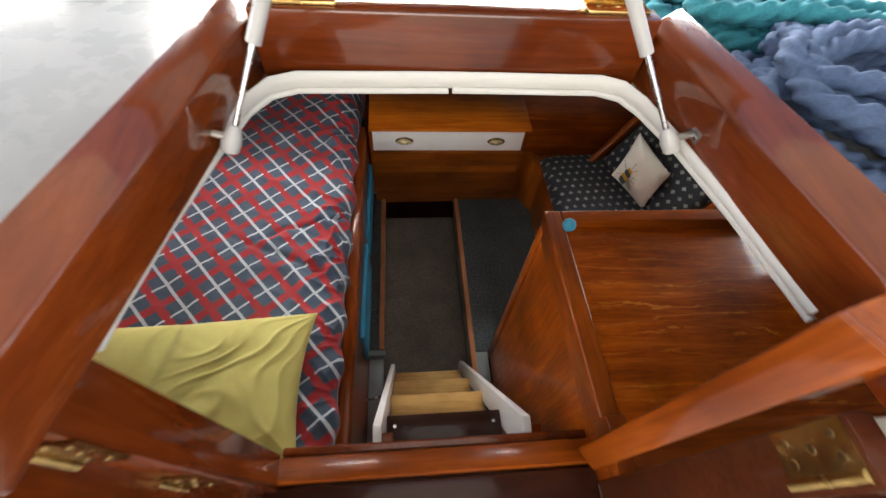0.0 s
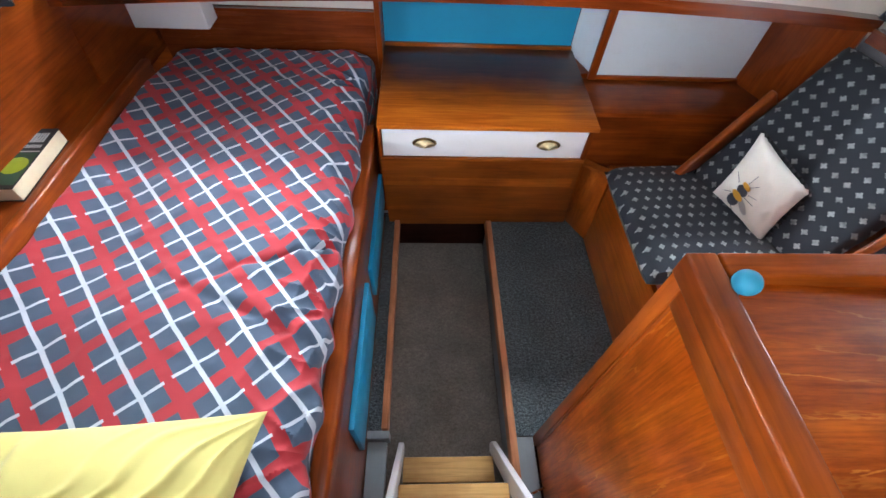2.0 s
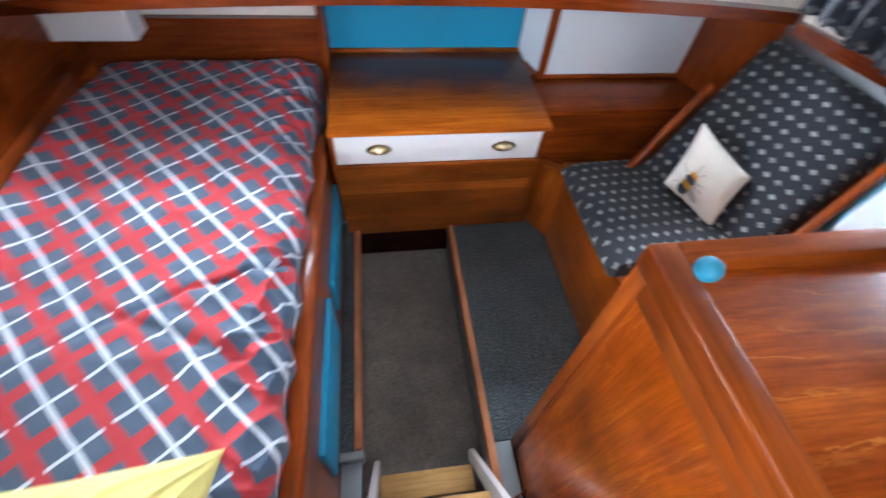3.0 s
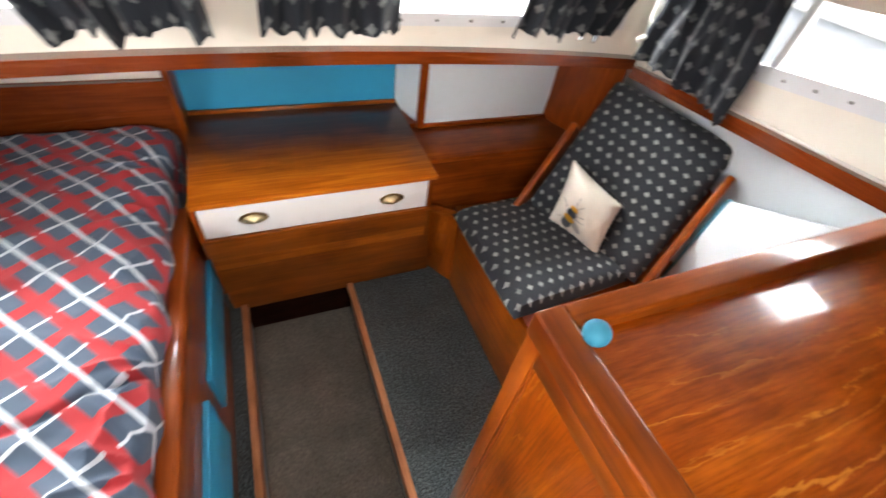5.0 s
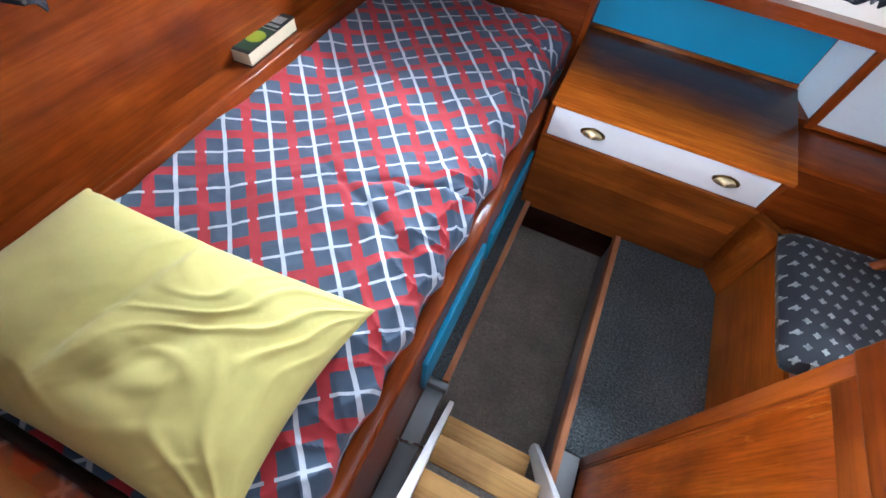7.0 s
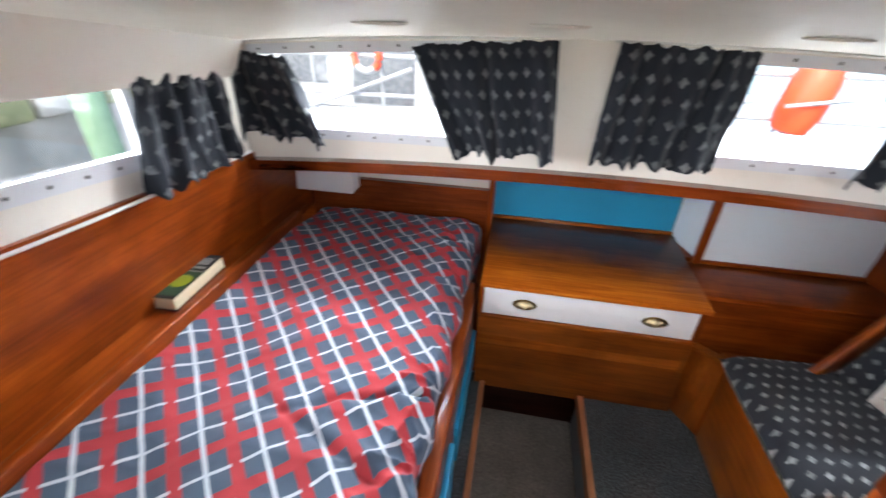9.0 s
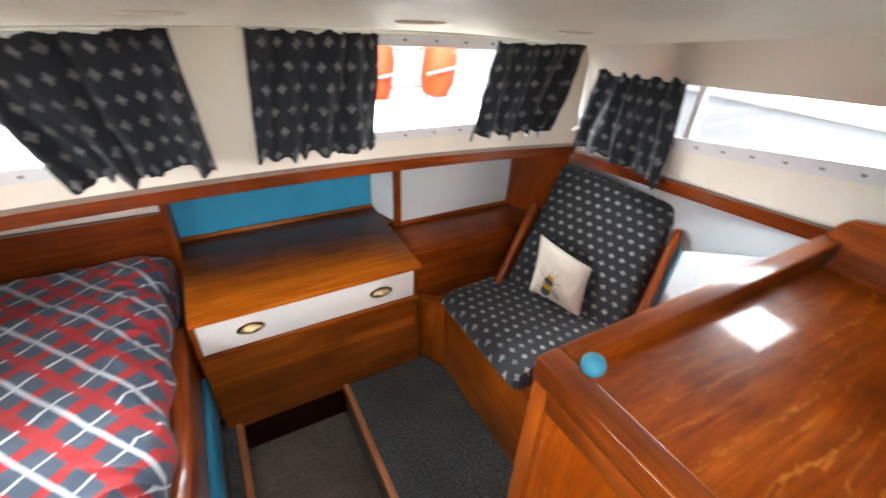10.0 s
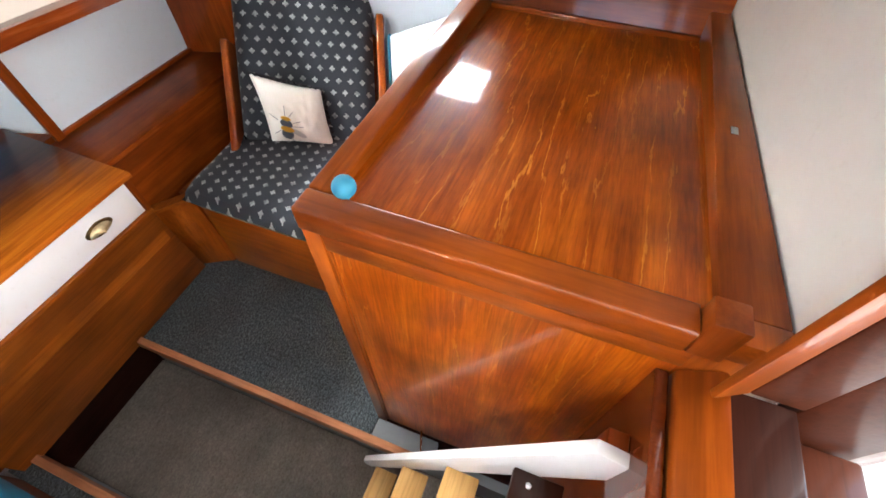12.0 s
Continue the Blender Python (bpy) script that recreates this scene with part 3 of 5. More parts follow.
# hatch coaming, its vinyl piping below and the opened lid
def coaming_side(far, near, far_out, near_out):
    """One long side of the hatch coaming, whose top falls a little inwards."""
    lo = [(far, 0.724, 1.500), (near, 0.205, 1.500), (near_out, 0.205, 1.500), (far_out, 0.724, 1.500)]
    hi = [(far, 0.724, 1.576), (near, 0.205, 1.576), (near_out, 0.205, 1.602), (far_out, 0.724, 1.602)]
    bm = bmesh.new()
    fs = hexa(bm, lo, hi)
    soften(bm, fs, 0.004)
    bmesh.ops.recalc_face_normals(bm, faces=bm.faces)
    return bm


coaming = structure("hatch_coaming", box(-0.362, 0.166, 0.694, 0.727, 1.500, 1.597, 0.004), GLOSS_X, "glossy mahogany coaming round the open hatch")
part("side_left", coaming_side(-0.362, -0.452, -0.392, -0.500), GLOSS_Y, coaming)
part("side_right", coaming_side(0.166, 0.240, 0.200, 0.286), GLOSS_Y, coaming)
HATCH_LINE = ((-0.441, 0.318), (-0.437, 0.35), (-0.422, 0.44), (-0.396, 0.562), (-0.376, 0.635), (-0.352, 0.672), (-0.318, 0.687), (-0.107, 0.692), (0.110, 0.690), (0.142, 0.676), (0.162, 0.640), (0.187, 0.56), (0.208, 0.45), (0.223, 0.35), (0.227, 0.318))


def padded_band(line, z0, z1, thick):
    """An upholstered strip standing along a line, bulging a little inwards."""
    pts = [Vector((x, y, 0)) for x, y in line]
    bm = bmesh.new()
    rows = []
    for i, p in enumerate(pts):
        d = (pts[min(i + 1, len(pts) - 1)] - pts[max(i - 1, 0)]).normalized()
        n = Vector((d.y, -d.x, 0))
        row, top = [], z1 - 0.010 * min(1.0, max(0.0, (0.66 - p.y) / 0.12))
        for k in range(7):
            f = k / 6
            row.append(bm.verts.new(p + n * (thick * (0.35 + 0.65 * math.sin(math.pi * f))) + Vector((0, 0, z0 + (top - z0) * f))))
        row += [bm.verts.new(p + Vector((0, 0, top))), bm.verts.new(p + Vector((0, 0, z0)))]
        rows.append(row)
    for a, b in zip(rows, rows[1:]):
        for k in range(9):
            bm.faces.new((a[k], a[(k + 1) % 9], b[(k + 1) % 9], b[k]))
    bm.faces.new(rows[0])
    bm.faces.new(rows[-1][::-1])
    bmesh.ops.recalc_face_normals(bm, faces=bm.faces)
    return bm


trim = structure("trim_hatch", padded_band(HATCH_LINE, 1.496, 1.521, 0.006), RUBBER, "white padded vinyl edging inside the hatch")
low = [(x, y - 0.004, 1.494) for x, y in HATCH_LINE]
part("lower_roll", tube(low[:7] + [(-0.110, 0.687, 1.494)], 0.0048, 10), RUBBER, trim)
part("lower_roll", tube([(-0.104, 0.687, 1.4945)] + low[8:], 0.0048, 10), RUBBER, trim)

# glazing
def fused(bm):
    """Joins a run of blocks into one hollow-free body."""
    bmesh.ops.remove_doubles(bm, verts=bm.verts, dist=1e-5)
    inner = [f for f in bm.faces if all(len(e.link_faces) > 2 for e in f.edges)]
    bmesh.ops.delete(bm, geom=inner, context="FACES_ONLY")
    bmesh.ops.recalc_face_normals(bm, faces=bm.faces)
    return bm


GLASS = Mat("window_glass", 0.02)
GLASS.b.inputs["Transmission Weight"].default_value = 1.0
GLASS.b.inputs["IOR"].default_value = 1.45
GLASS.colour((0.97, 0.99, 0.98))
GLASS = GLASS.m


def screws(parent, places, axis):
    for p in places:
        part("screw", lathe([(0.0045, 0.0), (0.004, 0.0015), (0.001, 0.002)], p, axis, 8), SCREW, parent)


for n, (a, b) in enumerate(FRONT_WINDOWS):
    bm = bmesh.new()
    bow_panel(bm, a - 0.012, b + 0.012, lambda x: win_low(x) - 0.020, lambda x: win_low(x) + 0.012, 1.747, 1.7545, 8)
    bow_panel(bm, a - 0.012, b + 0.012, lambda x: win_high(x) - 0.010, lambda x: win_high(x) + 0.018, 1.747, 1.7545, 8)
    bow_panel(bm, a - 0.012, a + 0.010, lambda x: win_low(x) + 0.012, lambda x: win_high(x) - 0.010, 1.747, 1.7545, 1)
    bow_panel(bm, b - 0.010, b + 0.012, lambda x: win_low(x) + 0.012, lambda x: win_high(x) - 0.010, 1.747, 1.7545, 1)
    w = structure("window_%d" % (n + 1), bm, ALUMINIUM, "pale metal window frame with screws")
    bm = bmesh.new()
    bow_panel(bm, a + 0.002, b - 0.002, lambda x: win_low(x) + 0.003, lambda x: win_high(x) - 0.003, 1.766, 1.770, 8)
    pane = part("pane", fused(bm), GLASS, w)
    pane.visible_shadow = False
    screws(w, [(a + 0.03 + (b - a - 0.06) * i / 9, 1.747, win_low(a + (b - a) * i / 9) - 0.006) for i in range(10)], (0, -1, 0))
    screws(w, [(a + 0.03 + (b - a - 0.06) * i / 9, 1.747, win_high(a + (b - a) * i / 9) + 0.006) for i in range(10)], (0, -1, 0))

for n, (x0, x1, port) in enumerate(((-1.165, -1.157, True), (1.142, 1.150, False))):
    sill = lambda y: side_sill(y, port)
    y0, y1 = SIDE_WINDOW
    bm = bmesh.new()
    side_strip(bm, x0, x1, y0 - 0.012, y1 + 0.012, lambda y: sill(y) - 0.030, lambda y: sill(y) + 0.010)
    side_strip(bm, x0, x1, y0 - 0.012, y1 + 0.012, lambda y: side_head(y) - 0.008, lambda y: side_head(y) + 0.018)
    side_strip(bm, x0, x1, y0 - 0.012, y0 + 0.010, lambda y: sill(y) + 0.010, lambda y: side_head(y) - 0.008, 1)
    side_strip(bm, x0, x1, y1 - 0.010, y1 + 0.012, lambda y: sill(y) + 0.010, lambda y: side_head(y) - 0.008, 1)
    w = structure("window_%d" % (n + 3), bm, ALUMINIUM, "pale metal side window frame with screws")
    xm = -1.18 if port else 1.166
    bm = bmesh.new()
    side_strip(bm, xm - 0.002, xm + 0.002, y0 + 0.002, y1 - 0.002, lambda y: sill(y) + 0.003, lambda y: side_head(y) - 0.003)
    pane = part("pane", fused(bm), GLASS, w)
    pane.visible_shadow = False
    inner, face = (x1, (1, 0, 0)) if port else (x0, (-1, 0, 0))
    screws(w, [(inner, y0 + 0.03 + (y1 - y0 - 0.06) * i / 12, sill(y0 + 0.03 + (y1 - y0 - 0.06) * i / 12) - 0.012) for i in range(13)], face)
    # sliding pane's upright
    ym = 1.29 if not port else 1.33
    xa, xb = (-1.176, -1.160) if port else (1.146, 1.162)
    bm = bmesh.new()
    side_strip(bm, xa, xb, ym, ym + 0.022, lambda y: sill(y) + 0.010, lambda y: side_head(y) - 0.008, 1)
    part("mullion", bm, ALUMINIUM, w)


# pelmets over the side windows
def pelmet(name, xw, xi):
    bm = bmesh.new()
    steps = 8
    for i in range(steps):
        a, b = 0.226 + (1.70 - 0.226) * i / steps, 0.226 + (1.70 - 0.226) * (i + 1) / steps
        lo = lambda y: 1.235 + 0.068 * (1.79 - y)
        pts = [(xw, a, lo(a)), (xi, a, ceiling_z(xi, a) - 0.003), (xi, b, ceiling_z(xi, b) - 0.003), (xw, b, lo(b))]
        t = 0.012 if xw < 0 else -0.012
        q = [(x - t, y, z) for x, y, z in pts]
        vs = [bm.verts.new(p) for p in pts + q]
        for f in ((0, 1, 2, 3), (7, 6, 5, 4), (0, 4, 5, 1), (1, 5, 6, 2), (2, 6, 7, 3), (3, 7, 4, 0)):
            bm.faces.new([vs[k] for k in f])
    bmesh.ops.remove_doubles(bm, verts=bm.verts, dist=1e-5)
    bmesh.ops.recalc_face_normals(bm, faces=bm.faces)
    return structure(name, bm, CREAM, "cream pelmet board above the side window")


pelmet("trim_pelmet_left", -1.125, -1.075)
pelmet("trim_pelmet_right", 1.110, 1.060)

# lockers under the side decks close the place in front and at the sides
bm = bmesh.new()
bow_panel(bm, -1.40, 1.40, lambda x: -0.35, lambda x: rail_top(x) - 0.033, 2.182, 2.21, 14)
structure("wall_bow_low", bm, MAHOGANY_X, "hull lining behind the bunk foot")


def hull_side(x0, x1, y0):
    """The hull's side up to the underside of the decks."""
    bm = bmesh.new()
    side_strip(bm, x0, x1, y0, 1.786, lambda y: -0.35, lambda y: side_low(y) - 0.029)
    return block(bm, x0, x1, 1.787, 2.21, -0.35, 0.898)



structure("wall_hull_left", hull_side(-1.44, -1.401, 0.20), MAHOGANY_Y, "hull side behind the bunk")
structure("wall_hull_right", hull_side(1.401, 1.44, 0.165), PALE_BLUE, "hull side behind the chair")
bm = bmesh.new()
bow_panel(bm, -1.40, 1.40, lambda x: rail_top(x) - 0.032, lambda x: rail_top(x) - 0.004, 1.790, 2.60, 14)
bmesh.ops.remove_doubles(bm, verts=bm.verts, dist=1e-5)
structure("deck_fore", bm, DECK, "white foredeck beyond the front windows")
for nm, x0, x1 in (("deck_side_left", -1.70, -1.205), ("deck_side_right", 1.19, 1.70)):
    bm = bmesh.new()
    side_strip(bm, x0, x1, -1.5, 1.786, lambda y: side_low(y) - 0.028, lambda y: side_low(y) + 0.002)
    bmesh.ops.remove_doubles(bm, verts=bm.verts, dist=1e-5)
    structure(nm, bm, DECK, "white side deck")

# port side: high mahogany lining, shelf and lip beside the bunk
bm = bmesh.new()
hexa(bm, ((-1.235, 0.297, 0.69), (-1.215, 0.297, 0.69), (-1.195, 1.752, 0.69), (-1.215, 1.752, 0.69)), ((-1.19, 0.297, 1.092), (-1.15, 0.297, 1.092), (-1.150, 1.752, 0.990), (-1.19, 1.752, 0.990)))
structure("lining_port", bm, MAHOGANY_Y, "tall glossy mahogany lining beside the bunk")
bm = bmesh.new()
hexa(bm, ((-1.215, 1.754, 0.60), (-1.19, 1.754, 0.60), (-1.19, 2.18, 0.60), (-1.215, 2.18, 0.60)), ((-1.19, 1.754, side_low(1.752) - 0.012), (-1.165, 1.754, side_low(1.752) - 0.012), (-1.165, 2.18, 0.925), (-1.19, 2.18, 0.925)))
structure("lining_port_foot", bm, MAHOGANY_Y, "mahogany lining at the bunk foot")
structure("shelf_port", box(-1.212, -1.128, 0.297, 2.00, 0.672, 0.690), MAHOGANY_Y, "narrow mahogany shelf along the bunk")
structure("trim_shelf_lip", box(-1.126, -1.098, 0.297, 1.90, 0.575, 0.702, 0.007, 3), MAHOGANY_Y, "rounded mahogany lip of the bunk shelf")

# panels at the bunk foot
# darker mahogany than the lining beside it: the foredeck's shade is in its colour
structure("lining_foot", box(-1.16, -0.352, 2.130, 2.150, 0.40, 0.770), GLOSS_X, "mahogany board at the bunk foot, in darker wood for the shade")
structure("lining_foot_cream", box(-1.16, -0.352, 2.152, 2.170, 0.772, 0.97), CREAM, "cream strip above the bunk foot")
structure("trim_foot_post", box(-0.350, -0.330, 2.08, 2.178, 0.58, 0.955, 0.002), MAHOGANY_Z, "mahogany upright beside the bunk foot")


# ---- drawer unit, lockers and panels at the bow end ----
def cup_pull(parent, x, y, z):
    """An oval brass cup pull with a pointed back plate."""
    def dome(u, v):
        a, b = math.pi * u, math.pi * 0.5 * v
        return (x + 0.036 * math.cos(a) * math.cos(b), y - 0.002 - 0.019 * math.sin(b) * (0.4 + 0.6 * math.sin(a)), z - 0.011 + 0.026 * math.sin(a) * math.cos(b))

    pull = part("pull", sheet(20, 8, dome, lambda u, v: (u, v), 0.0015), PULL_BRASS, parent, "bright brass cup pull")
    bm = bmesh.new()
    ring = [(x + 0.043 * math.copysign(abs(math.cos(a)) ** 1.3, math.cos(a)), z + 0.022 * math.sin(a)) for a in [2 * math.pi * i / 24 for i in range(24)]]
    front = [bm.verts.new((px, y - 0.003, pz)) for px, pz in ring]
    back = [bm.verts.new((px, y + 0.001, pz)) for px, pz in ring]
    bm.faces.new(front)
    bm.faces.new(back[::-1])
    for i in range(24):
        bm.faces.new((front[i], back[i], back[(i + 1) % 24], front[(i + 1) % 24]))
    bmesh.ops.recalc_face_normals(bm, faces=bm.faces)
    part("back_plate", bm, DULL_BRASS, pull, "dark brass back plate")


chest = thing("drawer_chest", (0.04, 1.75, 0.0), "low varnished wooden drawer chest with one white drawer", "chest of drawers")
part("top", slab(((-0.330, 1.690, 0.586), (0.434, 1.690, 0.586), (0.424, 2.158, 0.618), (-0.330, 2.158, 0.618)), ((-0.330, 1.690, 0.604), (0.434, 1.690, 0.604), (0.424, 2.158, 0.637), (-0.330, 2.158, 0.637)), 0.004), HONEY_FRONT, chest, "brown varnished top, honey-coloured along its front")
part("back_lip", box(-0.328, 0.420, 2.159, 2.174, 0.60, 0.648, 0.003), HONEY_X, chest)
part("body", box(-0.326, 0.418, 1.722, 2.150, 0.30, 0.584), HONEY_X, chest)
part("side_edge_left", box(-0.330, -0.318, 1.694, 1.721, 0.455, 0.585, 0.002), AMBER_Z, chest)
part("side_edge_right", box(0.406, 0.422, 1.694, 1.721, 0.455, 0.585, 0.002), AMBER_Z, chest)
drawer = part("drawer", box(-0.315, 0.403, 1.698, 1.7205, 0.468, 0.582, 0.002), WHITE, chest, "white painted drawer front")
cup_pull(drawer, -0.168, 1.698, 0.528)
cup_pull(drawer, 0.272, 1.698, 0.526)
part("rail", box(-0.328, 0.420, 1.690, 1.7205, 0.452, 0.465, 0.002), HONEY_X, chest)
part("kick_panel", slab(((-0.330, 1.795, -0.02), (0.49, 1.80, -0.02), (0.49, 1.82, -0.02), (-0.330, 1.815, -0.02)), ((-0.330, 1.700, 0.450), (0.418, 1.700, 0.450), (0.418, 1.720, 0.450), (-0.330, 1.720, 0.450))), HONEY_X, chest)

structure("panel_blue", box(-0.328, 0.418, 2.1755, 2.1815, 0.64, 0.985), BLUE, "sky blue painted recess behind the drawer chest")
bm = slab(((0.420, 2.174, 0.60), (0.426, 2.174, 0.60), (0.484, 2.026, 0.60), (0.478, 2.026, 0.60)), ((0.420, 2.174, 0.985), (0.426, 2.174, 0.985), (0.484, 2.026, 0.985), (0.478, 2.026, 0.985)))
bmesh.ops.recalc_face_normals(bm, faces=bm.faces)
structure("panel_recess_side", bm, PALE_BLUE, "pale side of the blue recess")
structure("trim_recess_post", box(0.462, 0.492, 2.006, 2.024, 0.597, 0.985, 0.003), MAHOGANY_Z, "mahogany upright between the recess and the white panel")
structure("panel_white", box(0.492, 1.062, 2.026, 2.042, 0.597, 0.985), PALE_BLUE, "white painted panel above the side locker")
structure("trim_panel_foot", box(0.493, 1.062, 2.012, 2.0255, 0.5975, 0.611, 0.002), MAHOGANY_X, "thin mahogany bead under the white panel")
bm = slab(((1.054, 2.030, 0.56), (1.150, 1.757, 0.56), (1.165, 1.765, 0.56), (1.069, 2.04, 0.56)), ((1.076, 2.030, 0.975), (1.150, 1.757, 0.94), (1.165, 1.765, 0.94), (1.091, 2.04, 0.975)))
bmesh.ops.recalc_face_normals(bm, faces=bm.faces)
structure("panel_corner", bm, MAHOGANY_Z, "mahogany panel in the corner behind the chair")

bm = slab(((0.4265, 2.026, 0.585), (0.476, 2.027, 0.585), (0.4265, 2.150, 0.585), (0.4262, 2.150, 0.585)), ((0.4265, 2.026, 0.612), (0.476, 2.027, 0.612), (0.4265, 2.150, 0.620), (0.4262, 2.150, 0.620)))
structure("trim_recess_corner", bm, MAHOGANY_X, "small mahogany fillet beside the drawer chest")
locker = thing("side_locker", (0.74, 1.80, 0.30), "mahogany side locker with a flat top", "locker")
part("top", box(0.4365, 1.12, 1.793, 2.0245, 0.578, 0.596, 0.003), MAHOGANY_X, locker)
part("front", box(0.440, 1.12, 1.800, 1.818, 0.28, 0.577), MAHOGANY_X, locker)
part("bead", box(0.440, 1.12, 1.790, 1.7995, 0.322, 0.334, 0.002), AMBER_X, locker)

bench = thing("seat_base", (0.80, 1.35, 0.0), "mahogany bench base under the upholstered chair", "bench")
part("front", slab(((0.560, 0.862, -0.02), (0.578, 0.862, -0.02), (0.578, 1.690, -0.02), (0.560, 1.690, -0.02)), ((0.555, 0.862, 0.365), (0.573, 0.862, 0.365), (0.573, 1.690, 0.365), (0.555, 1.690, 0.365)), 0.003), HONEY_Y, bench)
bm = slab(((0.490, 1.826, -0.02), (0.565, 1.692, -0.02), (0.582, 1.70, -0.02), (0.507, 1.834, -0.02)), ((0.430, 1.775, 0.385), (0.545, 1.692, 0.385), (0.562, 1.70, 0.385), (0.447, 1.790, 0.385)), 0.002)
bmesh.ops.recalc_face_normals(bm, faces=bm.faces)
part("corner_panel", bm, HONEY_Z, bench)
part("corner_cap", slab(((0.425, 1.765, 0.386), (0.545, 1.680, 0.386), (0.57, 1.70, 0.386), (0.44, 1.80, 0.386)), ((0.425, 1.765, 0.400), (0.545, 1.680, 0.400), (0.57, 1.70, 0.400), (0.44, 1.80, 0.400))), HONEY_X, bench)
part("platform", box(0.576, 1.38, 0.862, 1.798, 0.335, 0.353), HONEY_Y, bench)


# ---- soft things ----
def pad(corner, width, depth, thick, nu=28, nv=28, power=5.0, crease=0.0, seed=0.0, pinch=0.0):
    """A stuffed pad: corner(u, v, h) gives the place at fractions u, v and height h (-1 to 1) in half-thicknesses."""
    bm = bmesh.new()
    layer = bm.loops.layers.uv.new("UVMap")
    grids = []
    for sgn in (1, -1):
        g = []
        for i in range(nu + 1):
            r = []
            for j in range(nv + 1):
                a, b = 2 * i / nu - 1, 2 * j / nv - 1
                if sgn < 0 and (i in (0, nu) or j in (0, nv)):
                    r.append(grids[0][i][j])
                    continue
                h = ((1 - abs(a) ** power) * (1 - abs(b) ** power)) ** 0.45
                if crease:
                    h += crease * (noise.noise(Vector((a * 2.2 + seed, b * 2.2, sgn))) + 0.5 * noise.noise(Vector((a * 6 + seed, b * 4, sgn)))) * h
                u = (a * (1 - pinch * (1 - b * b) * abs(a)) + 1) / 2
                v = (b * (1 - pinch * (1 - a * a) * abs(b)) + 1) / 2
                r.append(bm.verts.new(corner(u, v, sgn * h)))
            g.append(r)
        grids.append(g)
        for i in range(nu):
            for j in range(nv):
                q = [(i, j), (i + 1, j), (i + 1, j + 1), (i, j + 1)]
                f = bm.faces.new([g[p][k] for p, k in q])
                for loop, (p, k) in zip(f.loops, q):
                    loop[layer].uv = (p / nu * width, k / nv * depth)
    bmesh.ops.recalc_face_normals(bm, faces=bm.faces)
    return bm


def framed(origin, du, dv, thick):
    """A mapping for pad(): origin, its two edge vectors, and the thickness along their normal."""
    o, a, b = Vector(origin), Vector(du), Vector(dv)
    n = a.cross(b).normalized()
    return lambda u, v, h: o + a * u + b * v + n * (h * thick / 2)


# chair
chair = thing("easy_chair", (0.80, 1.45, 0.36), "low wooden chair with navy cushions patterned in small grey marks", "chair")
part("seat_cushion", pad(framed((0.515, 1.190, 0.408), (0.48, 0.03, 0.0), (0.0, 0.505, 0.0), 0.105), 0.48, 0.50, 0.1, power=9, crease=0.05), UPHOLSTERY, chair)
BACK_B, BACK_T, BACK_W = Vector((0.905, 1.420, 0.435)), Vector((1.250, 1.563, 0.843)), Vector((-0.190, 0.440, 0.045))
part("back_cushion", pad(framed(BACK_B - BACK_W / 2, BACK_W, BACK_T - BACK_B, -0.10), 0.48, 0.57, 0.1, power=8, crease=0.05, seed=4.0), UPHOLSTERY, chair)


def chair_rail(side, a, b):
    d = (BACK_T - BACK_B)
    n = BACK_W.cross(d).normalized()
    if n.x > 0:
        n = -n
    w = BACK_W.normalized() * 0.028
    p0 = BACK_B + BACK_W * side + d * a - w / 2
    p1 = BACK_B + BACK_W * side + d * b - w / 2
    lo = [p0 - n * 0.055, p0 - n * 0.055 + w, p0 + n * 0.045 + w, p0 + n * 0.045]
    hi = [p1 - n * 0.060, p1 - n * 0.060 + w, p1 + n * 0.050 + w, p1 + n * 0.050]
    bm = bmesh.new()
    fs = hexa(bm, lo, hi)
    soften(bm, fs, 0.009, 3)
    bmesh.ops.recalc_face_normals(bm, faces=bm.faces)
    return bm


part("side_rail", chair_rail(0.545, -0.12, 0.60), AMBER_Z, chair, "varnished wooden chair side")
part("side_rail", chair_rail(-0.56, -0.12, 0.82), AMBER_Z, chair, "varnished wooden chair side")
part("back_panel", slab([tuple(BACK_B - BACK_W * 0.5 + Vector((0.055, -0.01, 0.0)) + BACK_W * k + Vector((0.012 * q, 0, 0))) for k, q in ((0, 0), (1, 0), (1, 1), (0, 1))], [tuple(BACK_T - BACK_W * 0.5 + Vector((0.055, -0.01, -0.06)) + BACK_W * k + Vector((0.012 * q, 0, 0))) for k, q in ((0, 0), (1, 0), (1, 1), (0, 1))]), MAHOGANY_Z, chair)

# small cushion with an embroidered bee, given by its corners
C_TL, C_TR, C_BR, C_BL = Vector((0.872, 1.565, 0.702)), Vector((1.003, 1.400, 0.606)), Vector((0.930, 1.342, 0.432)), Vector((0.802, 1.500, 0.502))


def cushion_place(u, v, h):
    p = (C_TL * (1 - u) + C_TR * u) * v + (C_BL * (1 - u) + C_BR * u) * (1 - v)
    n = (C_TR - C_TL).cross(C_BL - C_TL).normalized()
    if n.x > 0:
        n = -n
    return p + n * (0.058 * h + 0.018)


cushion = thing("throw_cushion", (0.86, 1.45, 0.47), "small white cushion embroidered with a bumblebee, black edging", "cushion")
part("cover", pad(cushion_place, 0.24, 0.24, 0.07, 32, 32, power=2.4, crease=0.12, seed=2.0, pinch=0.07), LINEN, cushion)
edge = []
for i in range(25):
    edge.append(cushion_place(i / 24, 1.0, 0.16 * (-1) ** i))
for i in range(1, 25):
    edge.append(cushion_place(1.0, 1 - i / 24, 0.16 * (-1) ** i))
